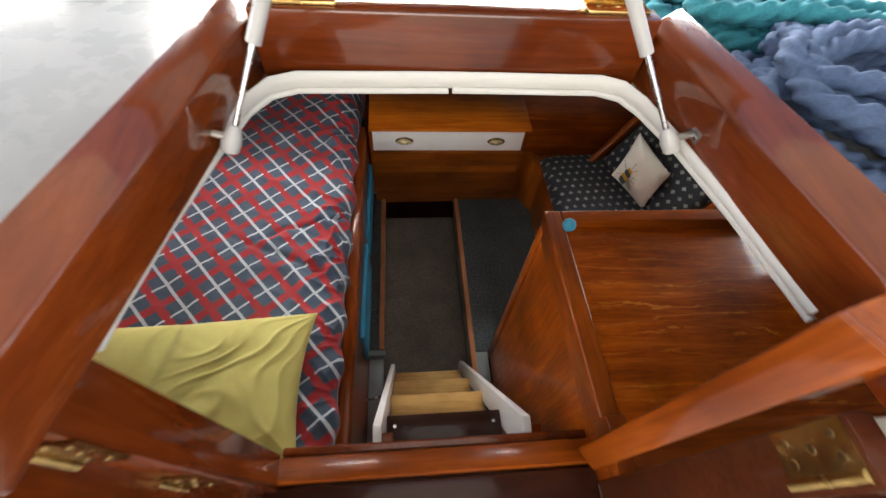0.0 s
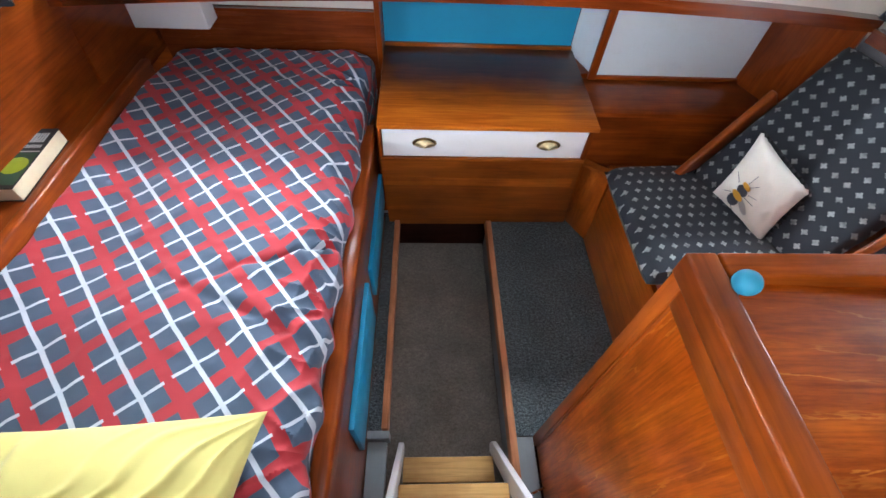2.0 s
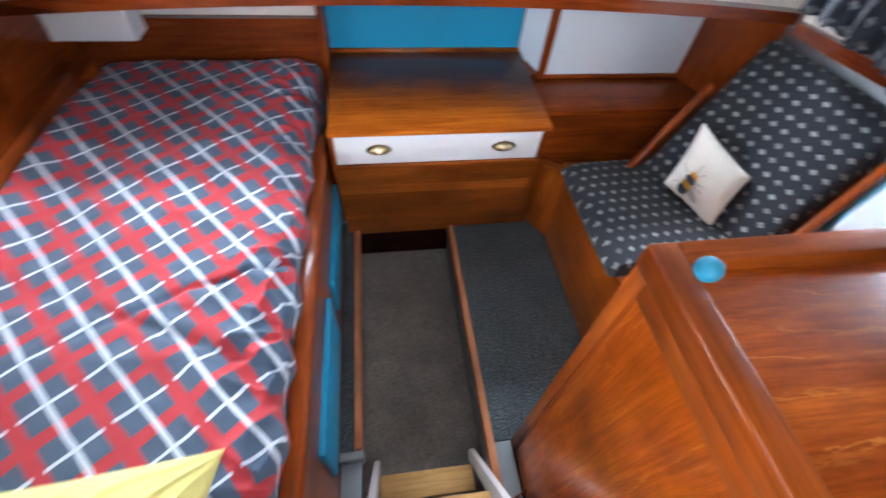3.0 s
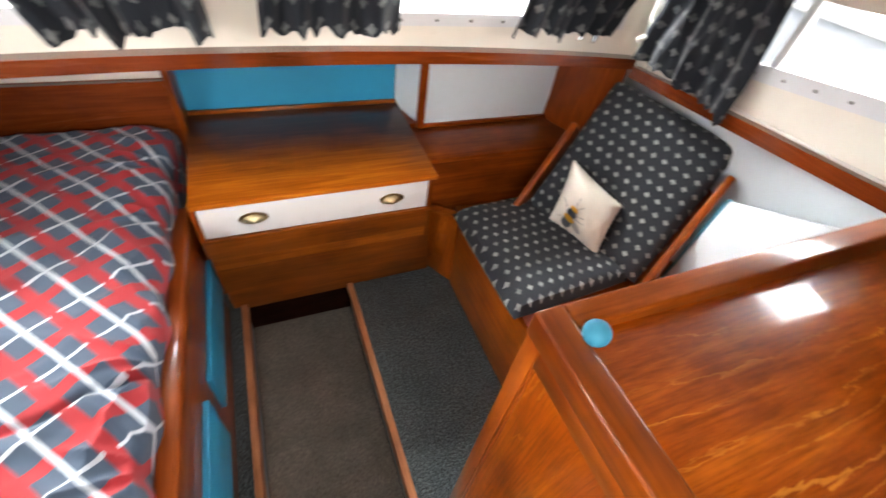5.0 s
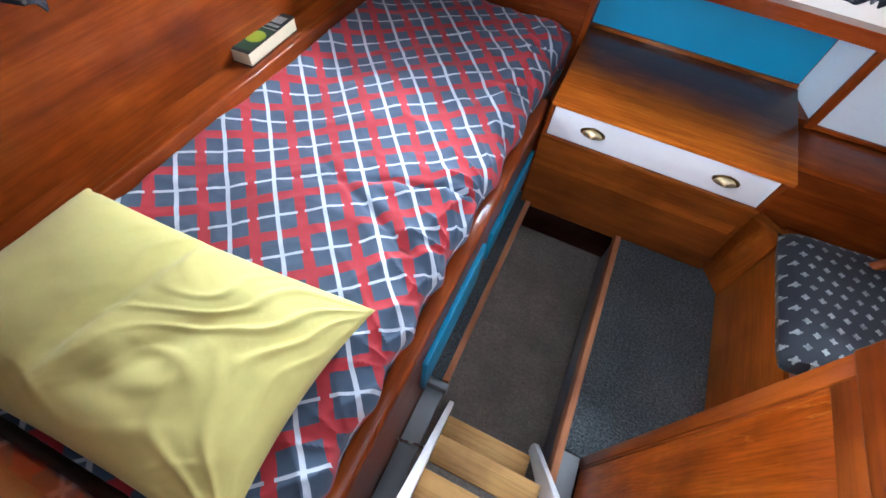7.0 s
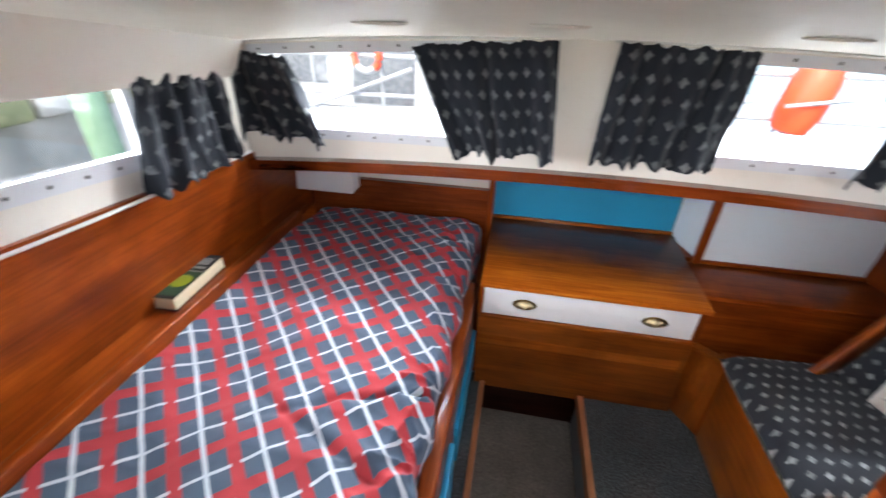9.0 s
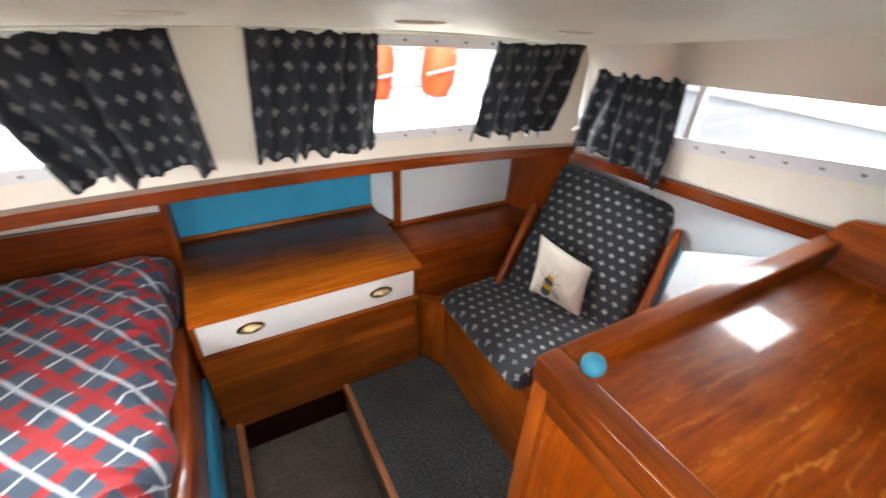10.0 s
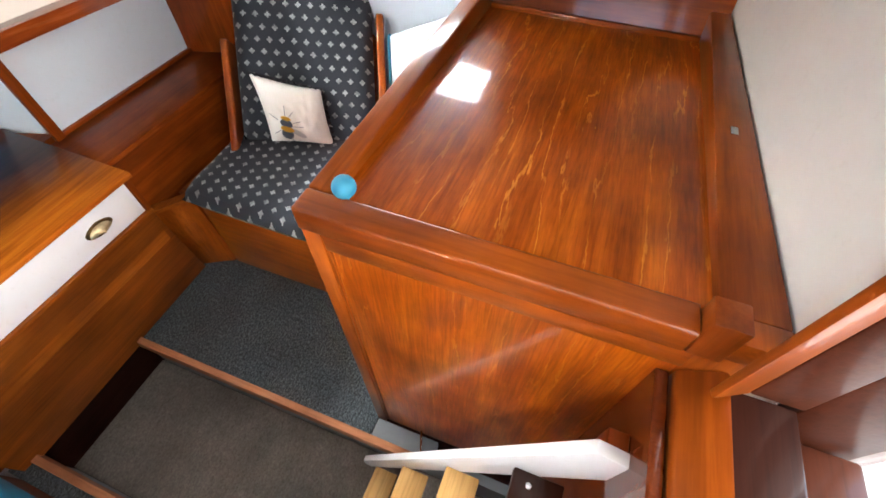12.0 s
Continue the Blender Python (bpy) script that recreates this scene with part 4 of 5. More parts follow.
part("edging", tube(edge, 0.0052, 6), BLACK, cushion, "black zigzag edging")


def stitched(name, cu, cv, ru, rv, turn, material, lift):
    """A low oval of thread on the cushion's face."""
    bm = bmesh.new()
    ca, sa = math.cos(radians(turn)), math.sin(radians(turn))
    mid = bm.verts.new(cushion_place(cu, cv, cushion_h(cu, cv) + lift))
    ring = []
    for i in range(20):
        a = 2 * math.pi * i / 20
        du, dv = ru * math.cos(a), rv * math.sin(a)
        u, v = cu + du * ca - dv * sa, cv + du * sa + dv * ca
        ring.append(bm.verts.new(cushion_place(u, v, cushion_h(u, v) + lift)))
    for i in range(20):
        bm.faces.new((mid, ring[i], ring[(i + 1) % 20]))
    bmesh.ops.solidify(bm, geom=bm.faces[:], thickness=0.0012)
    bmesh.ops.recalc_face_normals(bm, faces=bm.faces)
    part(name, bm, material, cushion)


def cushion_h(u, v):
    a, b = 2 * u - 1, 2 * v - 1
    return ((1 - abs(a) ** 2.4) * (1 - abs(b) ** 2.4)) ** 0.45 * 1.06


stitched("abdomen", 0.26, 0.17, 0.085, 0.085, -8, GREY_THREAD, 0.05)
stitched("band", 0.27, 0.25, 0.095, 0.045, -8, AMBER_THREAD, 0.09)
stitched("thorax", 0.28, 0.34, 0.085, 0.065, -8, GREY_THREAD, 0.05)
stitched("collar", 0.29, 0.42, 0.070, 0.035, -8, AMBER_THREAD, 0.09)
stitched("wing", 0.42, 0.20, 0.045, 0.13, 62, PALE_THREAD, 0.035)
for a0, b0, a1, b1 in ((0.33, 0.44, 0.42, 0.54), (0.29, 0.46, 0.32, 0.62), (0.18, 0.38, 0.08, 0.46), (0.17, 0.22, 0.08, 0.15), (0.28, 0.10, 0.36, 0.05), (0.38, 0.36, 0.50, 0.40), (0.36, 0.30, 0.52, 0.31)):
    part("leg", tube([cushion_place(a0 + (a1 - a0) * i / 4, b0 + (b1 - b0) * i / 4, cushion_h(a0 + (a1 - a0) * i / 4, b0 + (b1 - b0) * i / 4) + 0.05) for i in range(5)], 0.0009, 5), GREY_THREAD, cushion)

# bunk
bunk = thing("bunk_bed", (-0.74, 1.20, -0.05), "built-in bunk with varnished front and blue cupboard doors", "bed")
part("front_panel", box(-0.378, -0.352, 0.300, 1.792, -0.27, 0.49), MAHOGANY_Y, bunk)
part("rail", box(-0.390, -0.346, 0.300, 1.788, 0.470, 0.536, 0.012, 4), MAHOGANY_Y, bunk, "rounded glossy front rail")
for y0, y1, z0, z1 in ((0.790, 1.222, 0.135, 0.365), (1.296, 1.752, 0.165, 0.330)):
    part("door", box(y0=y0, y1=y1, x0=-0.351, x1=-0.336, z0=z0, z1=z1, bevel=0.002), BLUE, bunk, "sky blue cupboard door")
part("base", box(-1.13, -0.380, 0.300, 2.128, 0.30, 0.40), MAHOGANY_Y, bunk)
part("mattress", box(-1.090, -0.400, 0.305, 2.118, 0.402, 0.575, 0.03, 3), LINEN, bunk)


TUCKS = (0.36, 0.52, 0.70, 0.86, 1.00, 1.20, 1.44, 1.66, 1.90)


def crease(c, sharp):
    """A soft fold where c crosses nought."""
    return max(0.0, 1 - abs(c) * sharp) ** 1.5


def duvet_point(u, v):
    y = 0.306 + 1.818 * v
    s = 0.90 * u
    left, right = -1.097, -0.382
    if s < 0.045:
        x, z = left + 0.004, 0.585 + s
    elif s < 0.045 + (right - left):
        x, z = left + (s - 0.045), 0.63
    else:
        x, z = right, 0.63 - (s - 0.045 - (right - left))
    a = (x - left) / (right - left)
    off = right - x
    round_l, round_r = min(1.0, max(0.0, a / 0.10)), min(1.0, max(0.0, (1 - a) / 0.16))
    crown = (math.sqrt(1 - (1 - round_l) ** 2) - 1) * 0.016 + 0.050 * max(0.0, 1 - a / 0.26) ** 2 * min(1.0, (1 - v) / 0.2) + (math.sqrt(max(0.0, 1 - (1 - round_r) ** 2)) - 1) * 0.062
    if u < 0.05:
        crown = -0.016 + 0.048 * min(1.0, (1 - v) / 0.2)
    end = min(1.0, (1 - v) / 0.035)
    crown += (math.sqrt(max(0.0, 1 - (1 - end) ** 2)) - 1) * 0.06
    crown += 0.020 * min(1.0, max(0.0, (v - 0.55) / 0.3)) * min(1.0, a * 4)
    p = Vector((x * 2.0, y * 2.0, 0.0))
    w = 0.016 * noise.noise(p) + 0.008 * noise.noise(p * 2.3)
    # folds that fan out from the places where the edge is tucked in
    near = 9.0
    for i, t in enumerate(TUCKS):
        t = t + 0.02 * noise.noise(Vector((i * 3.7, 1.0, 0.0)))
        near = min(near, abs(y - t))
        dx, dy = off + 0.03, y - t
        r = math.hypot(dx, dy)
        if r < 0.6:
            ang = math.atan2(dy, dx) + 0.35 * noise.noise(Vector((x * 3, y * 3, i * 5.0)))
            c = math.sin(ang * (5.0 + i % 3) + i * 1.9 + 1.2 * noise.noise(Vector((ang * 2.0, i * 2.0, r * 4))))
            amp = (0.026 if 0.8 < t < 1.3 else 0.018) * min(1.0, r / 0.08) * math.exp(-r / 0.20)
            w += amp * 0.8 * (crease(c, 1.1) - 0.35)
    # one deep fold across half the width
    fold = y - (1.185 - 0.30 * off - 0.35 * off * off) + 0.012 * noise.noise(Vector((x * 9, 2.0, 0)))
    w += (-0.022 * math.exp(-(fold / 0.013) ** 2) + 0.012 * math.exp(-((fold + 0.032) / 0.024) ** 2)) * math.exp(-(off / 0.30) ** 2)
    fold = y - (0.90 + 0.42 * off) + 0.015 * noise.noise(Vector((x * 8, 5.0, 0)))
    w += (-0.014 * math.exp(-(fold / 0.013) ** 2) + 0.010 * math.exp(-((fold - 0.030) / 0.022) ** 2)) * math.exp(-(off / 0.34) ** 2)
    # small rumples everywhere
    c3 = noise.noise(Vector((x * 7.0 + y * 2.0, y * 8.0 - x * 5.0, 5.0)))
    w += 0.005 * crease(c3, 2.0)
    c4 = noise.noise(Vector((x * 15.0 - y * 6.0, y * 12.0 + x * 6.0, 9.0)))
    w += 0.0022 * crease(c4, 2.0)
    puff = 1 - math.exp(-(near / 0.055) ** 2)
    edge = min(1.0, max(0.0, 1 - off / 0.14)) ** 2
    x += 0.020 * (puff - 0.55) * edge
    w += 0.014 * (puff - 0.5) * edge
    if s > 0.045 + (right - left):
        ruck = noise.noise(Vector((y * 11.0, z * 5.0, 1.0))) + 0.4 * noise.noise(Vector((y * 23.0, z * 7.0, 4.0)))
        x += 0.008 * ruck
        w = 0.4 * w + 0.007 * ruck
        crown = -0.062
    else:
        x += 0.010 * noise.noise(Vector((y * 6.0, 4.0, 2.0))) * a
    return (x, y, z + w + crown)


duvet = single("duvet", sheet(200, 380, duvet_point, lambda u, v: (-1.097 - 0.045 + 0.90 * u, 0.306 + 1.818 * v), 0.006), DUVET, "red, slate and white slanted check duvet spread on the bunk", "duvet")
BASES[duvet] = Matrix.Identity(4)
part("piping", tube([duvet_point(0.93 + 0.012 * math.sin(i * 0.9) + 0.008 * math.sin(i * 2.3), 0.02 + 0.80 * i / 60) for i in range(61)], 0.0028, 6), LINEN, duvet)


def pillow_place(u, v, h):
    tl, tr, br, bl = Vector((-1.150, 0.712, 0.690)), Vector((-0.448, 0.750, 0.668)), Vector((-0.456, 0.318, 0.665)), Vector((-1.165, 0.300, 0.690))
    p = (tl * (1 - u) + tr * u) * v + (bl * (1 - u) + br * u) * (1 - v)
    q = Vector((u * 3.0, v * 2.0, 0.0))
    wob = 0.5 * noise.noise(q * 1.3)
    k = max(0.0, h)
    right = min(1.0, max(0.0, (u - 0.36) * 2.4))
    lift = 0.004 * noise.noise(q * 1.6) + 0.006 * right * noise.noise(q * 2.6 + Vector((4, 1, 0)))
    # creases that run out from the corners of the slack half
    for cu, cv, n, amp, reach, seed in ((1.02, 1.02, 26.0, 0.013, 0.70, 2.6), (0.30, 0.20, 11.0, 0.010, 0.75, 7.3), (1.0, 0.0, 15.0, 0.011, 0.45, 4.1), (0.46, 1.05, 9.0, 0.008, 0.30, 5.7)):
        du, dv = (u - cu) * 1.7, v - cv
        r = math.hypot(du, dv)
        a = math.atan2(dv, du) + 0.9 * wob + 0.22 * noise.noise(Vector((u * 4, v * 4, seed)))
        c = math.sin(a * n + seed * 3 + 1.5 * noise.noise(Vector((a * 1.5, seed, r * 2))))
        lift += amp * ((0.5 + 0.5 * c) ** 4 - 0.25) * (right if seed == 7.3 else 1.0) * min(1.0, r / 0.07) * math.exp(-(r / reach) ** 2)
    lift -= 0.012 * math.exp(-(((u - 0.62 - 0.35 * (v - 0.4)) / 0.05) ** 2 + ((v - 0.35) / 0.22) ** 2))
    # the long soft fold that divides the smooth half from the crumpled one
    lift -= 0.014 * math.exp(-((u - (0.40 + 0.10 * v) + 0.04 * wob) / 0.030) ** 2) * min(1.0, v * 3)
    lift += 0.002 * right * noise.noise(Vector((u * 14, v * 11, 5.0)))
    return p + Vector((0, 0, h * (0.080 if h > 0 else 0.03) + k * lift))


single("pillow", pad(pillow_place, 0.72, 0.40, 0.1, 230, 150, power=2.6, crease=0.05, seed=9.0, pinch=0.07), YELLOW, "crumpled pale yellow pillow on the bunk", "pillow")

# book on the bunk shelf
book = thing("book", (-1.16, 1.38, 0.69), "thick paperback book with a dark cover, lying on the shelf", "book")
BM = Matrix.Translation((-1.138, 1.246, 0.6912)) @ Matrix.Rotation(radians(3), 4, "Z") @ Matrix.Diagonal((0.76, 1.02, 0.88, 1.0))


def booked(bm):
    bmesh.ops.transform(bm, matrix=BM, verts=bm.verts)
    return bm


part("page_block", booked(box(-0.092, 0.0, 0.0, 0.222, 0.002, 0.044, 0.001)), PAPER, book, "cream page block")
cover = part("cover", booked(box(-0.098, 0.002, -0.001, 0.224, 0.0445, 0.0465)), COVER, book, "dark printed cover")
part("lower_cover", booked(box(-0.098, 0.002, -0.001, 0.224, -0.0005, 0.0015)), COVER, book)
part("spine", booked(box(-0.0985, -0.0925, -0.001, 0.224, 0.0016, 0.0444)), COVER, book)
LEAF = paint("yellow_green_print", (0.32, 0.38, 0.03), 0.4, 0.5, 0.3)
SILVER = paint("silver_print", (0.35, 0.35, 0.34), 0.4, 0.2, 0.3)
bm = lathe([(0.032, 0.0), (0.031, 0.0004), (0.005, 0.0006)], (0, 0, 0), (0, 0, 1), 20)
bmesh.ops.transform(bm, matrix=BM @ Matrix.Translation((-0.045, 0.080, 0.0470)) @ Matrix.Diagonal((1.2, 0.95, 1, 1)), verts=bm.verts)
part("ground", booked(box(-0.094, -0.002, 0.012, 0.128, 0.0466, 0.0469)), paint("dark_green_print", (0.035, 0.075, 0.045), 0.4, 0.4, 0.3), cover, "dark green printed ground")
part("rule", booked(box(-0.094, -0.002, 0.130, 0.134, 0.0466, 0.0470)), SILVER, cover)
part("picture", bm, LEAF, cover, "yellow and green printed picture")
for i in range(7):
    part("title_bar", booked(box(-0.078 + i * 0.0095, -0.071 + i * 0.0095, 0.168, 0.205, 0.0466, 0.0470)), SILVER, cover)
for i in range(8):
    part("author_bar", booked(box(-0.075 + i * 0.0085, -0.069 + i * 0.0085, 0.146, 0.158, 0.0466, 0.0470)), SILVER, cover)

single("junction_box", box(-1.185, -0.925, 2.035, 2.128, 0.735, 0.838, 0.006), WHITE, "white box fixed at the bunk foot", "box")

# ---- large locker by the companionway ----
cab = thing("locker_cabinet", (0.66, 0.56, 0.0), "tall glossy mahogany locker with a recessed top and raised rim", "cabinet")
part("top_panel", slab(((0.238, 0.300, 0.972), (1.066, 0.300, 0.930), (1.066, 0.822, 0.930), (0.238, 0.822, 0.972)), ((0.238, 0.300, 0.9975), (1.066, 0.300, 0.955), (1.066, 0.822, 0.955), (0.238, 0.822, 0.9975))), FIGURED_X, cab, "glossy figured orange top panel")
part("rim_inner", box(0.198, 0.243, 0.328, 0.859, 0.968, 1.014, 0.005, 3), AMBER_Y, cab)
part("rim_front", box(0.2435, 1.075, 0.818, 0.859, 0.928, 1.014, 0.005, 3), AMBER_X, cab)
part("rim_aft", slab(((0.2435, 0.2285, 0.928), (1.10, 0.264, 0.928), (1.10, 0.308, 0.928), (0.2435, 0.308, 0.928)), ((0.2435, 0.2285, 1.010), (1.10, 0.264, 1.010), (1.10, 0.308, 1.010), (0.2435, 0.308, 1.010)), 0.004), AMBER_X, cab)
part("side_panel", box(0.210, 0.225, 0.312, 0.840, -0.02, 0.967), FIGURED_Z, cab, "figured orange side panel")
part("side_stile", box(0.202, 0.226, 0.826, 0.858, -0.02, 0.9675, 0.003), AMBER_Z, cab)
part("side_rail", box(0.203, 0.226, 0.312, 0.8255, 0.925, 0.9675, 0.003), AMBER_Y, cab)
part("side_bead", box(0.2045, 0.2105, 0.820, 0.8255, 0.0, 0.924, 0.002), AMBER_Z, cab)
part("front_panel", box(0.2265, 1.10, 0.835, 0.852, -0.02, 0.9275), MAHOGANY_Z, cab)
part("block", box(0.199, 0.239, 0.288, 0.3275, 0.9685, 1.040, 0.003), MAHOGANY_Z, cab)
part("corner_post", box(0.2098, 0.2314, 0.2285, 0.3115, -0.27, 0.9675, 0.002), AMBER_Z, cab)
part("rim_end", box(0.2065, 0.2432, 0.228, 0.2875, 0.9685, 1.010, 0.002), AMBER_X, cab)


def upstand_place():
    """The raised board at the outboard end, rounded at its forward corner."""
    bm = bmesh.new()
    outline = [(0.265, 0.935), (0.265, 1.078), (0.62, 1.082), (0.74, 1.074)]
    for i in range(7):
        a = math.pi / 2 * i / 6
        outline.append((0.815 + 0.035 * math.sin(a), 1.022 + 0.040 * math.cos(a)))
    outline.append((0.850, 0.935))
    front = [bm.verts.new((1.062 + (z - 0.985) * 0.45, y, z)) for y, z in outline]
    back = [bm.verts.new((1.082 + (z - 0.985) * 0.45, y, z)) for y, z in outline]
    bm.faces.new(front)
    bm.faces.new(back[::-1])
    for i in range(len(outline)):
        j = (i + 1) % len(outline)
        bm.faces.new((front[i], front[j], back[j], back[i]))
    bmesh.ops.recalc_face_normals(bm, faces=bm.faces)
    return bm


part("upstand", upstand_place(), AMBER_Y, cab, "rounded mahogany upstand")
part("upstand_fillet", box(1.030, 1.042, 0.309, 0.817, 0.953, 0.968, 0.003), AMBER_Y, cab)
stay = thing("latch_knob", (0.262, 0.803, 0.998), "light blue round knob lying on the locker top", "knob")
ball = [(0.0175 * math.sin(math.pi * i / 14), -0.0175 * math.cos(math.pi * i / 14)) for i in range(2, 15)]
part("ball", lathe([(0.0085, -0.030), (0.0080, -0.022)] + ball, (0.2500, 0.800, 1.026), (0.18, -0.1, 1.0), 28), KNOB_BLUE, stay)
part("stem", tube([(0.2405, 0.812, 0.9985), (0.240, 0.806, 1.003)], 0.006, 12), ALUMINIUM, stay)

part("worn_strip", box(0.2438, 0.2475, 0.545, 0.785, 0.9978, 1.004, 0.001), ALUMINIUM, cab, "pale metal strip along the rim")
part("catch", box(0.60, 0.62, 0.272, 0.284, 1.0102, 1.013, 0.001), CHROME, cab)
for nm, a, b in (("hook_rod", (0.203, 0.700, 0.030), (0.112, 0.665, 0.060)), ("hook_rod", (-0.351, 0.640, 0.060), (-0.262, 0.655, 0.075))):
    single(nm, tube([a, b], 0.0035, 8), CHROME, "thin steel rod holding the ladder", "rod", "ladder rods")
single("folded_cloth", pad(framed((0.556, 1.175, 0.3535), (0.06, 0.0, 0.0), (0.0, 0.08, 0.0), 0.016), 0.06, 0.08, 0.016, 10, 10, power=4), plain_cloth("red_checked_cloth", (0.62, 0.20, 0.14)), "red patterned cloth tucked under the seat cushion", "cloth")

# white boards stored between chair and locker
board = single("loose_panel", slab(((1.150, 0.870, 0.353), (1.162, 0.870, 0.353), (1.162, 1.205, 0.353), (1.150, 1.205, 0.353)), ((1.165, 0.870, 0.900), (1.177, 0.870, 0.900), (1.177, 1.190, 0.755), (1.165, 1.190, 0.755)), 0.002), PALE_BLUE, "white painted board with a blue edge, standing behind the locker", "board")
BASES[board] = Matrix.Identity(4)
part("edge", slab(((1.148, 1.206, 0.353), (1.164, 1.206, 0.353), (1.164, 1.213, 0.353), (1.148, 1.213, 0.353)), ((1.163, 1.191, 0.757), (1.179, 1.191, 0.757), (1.179, 1.198, 0.757), (1.163, 1.198, 0.757))), KNOB_BLUE, board, "light blue painted edge")
structure("panel_hull_right", box(1.300, 1.315, 0.862, 2.10, 0.354, 0.985), PALE_BLUE, "pale painted hull side behind the chair")
bm = bmesh.new()
side_strip(bm, 1.118, 1.149, 0.862, 1.714, lambda y: side_low(y) - 0.032, lambda y: side_low(y) + 0.006)
bmesh.ops.remove_doubles(bm, verts=bm.verts, dist=1e-5)
structure("trim_side_rail", bm, GLOSS_Y, "varnished mahogany rail below the side window")
for nm, x in (("trim_cable_right", 1.132), ("trim_cable_left", -1.140)):
    structure(nm, tube([(x, 0.30 + 1.41 * i / 12, side_low(0.30 + 1.41 * i / 12) + (0.036 if x > 0 else 0.062) - 0.022 * math.sin(math.pi * i / 12)) for i in range(13)], 0.0045, 8), RUBBER, "white cable along the window ledge")

# grey plates at the foot of the steps
structure("step_plate_right", box(0.1415, 0.199, 0.640, 0.853, -0.06, -0.006, 0.002), GREY, "grey painted plate beside the footwell")
structure("step_plate_left", box(-0.349, -0.285, 0.300, 0.846, -0.06, -0.020, 0.002), GREY, "grey painted plate beside the bunk")
structure("step_bar_left", box(-0.349, -0.276, 0.847, 0.872, -0.05, 0.020, 0.003), GREY, "grey painted cross bar at the carpet's end")

# ---- companionway ladder ----
ladder = thing("ladder", (-0.07, 0.62, -0.275), "steep companionway ladder with white sides and pine treads", "ladder")
L_TOP, L_BOT = Vector((0, 0.345, 0.845)), Vector((0, 0.880, -0.268))


def stringer(x0, x1):
    d = (L_BOT - L_TOP).normalized()
    n = Vector((0, -d.z, d.y))
    if n.z < 0:
        n = -n
    pts = [(L_TOP - n * 0.045), (L_TOP + n * 0.030 + d * 0.012), (L_BOT + n * 0.030 - d * 0.05), (L_BOT + n * 0.012 - d * 0.008), (L_BOT - n * 0.020 + d * 0.0), (L_TOP - n * 0.060 + d * 0.06)]
    bm = bmesh.new()
    a = [bm.verts.new((x0, p.y, p.z)) for p in pts]
    b = [bm.verts.new((x1, p.y, p.z)) for p in pts]
    fs = [bm.faces.new(a), bm.faces.new(b[::-1])]
    for i in range(len(pts)):
        j = (i + 1) % len(pts)
        fs.append(bm.faces.new((a[i], b[i], b[j], a[j])))
    bmesh.ops.recalc_face_normals(bm, faces=bm.faces)
    soften(bm, bm.faces[:], 0.003)
    return bm


part("stringer", stringer(-0.258, -0.238), WHITE, ladder, "white painted ladder side")
part("stringer", stringer(0.088, 0.108), WHITE, ladder, "white painted ladder side")


def tread(y, z, depth, thick=0.02):
    return box(-0.2375, 0.0875, y - depth / 2, y + depth / 2, z - thick, z, 0.003)


for yy, zz in ((0.535, 0.350), (0.668, 0.075), (0.790, -0.190)):
    part("tread", tread(yy, zz, 0.082), PINE, ladder, "bare pine tread")
top_tread = part("tread", slab(((-0.2375, 0.360, 0.585), (0.0875, 0.360, 0.585), (0.0875, 0.450, 0.585), (-0.2375, 0.450, 0.585)), ((-0.2375, 0.360, 0.608), (0.0875, 0.360, 0.608), (0.0875, 0.450, 0.608), (-0.2375, 0.450, 0.608)), 0.003), DARK_BOARD, ladder, "dark stained top tread")
for x in (-0.215, 0.066):
    part("screw", lathe([(0.006, 0.0), (0.005, 0.0015), (0.001, 0.002)], (x, 0.42, 0.608), (0, 0, 1), 10), CHROME, top_tread)
for x in (-0.235, 0.112):
    part("cleat", box(x - 0.022, x + 0.022, 0.3325, 0.362, 0.770, 0.830, 0.003), MAHOGANY_X, ladder)


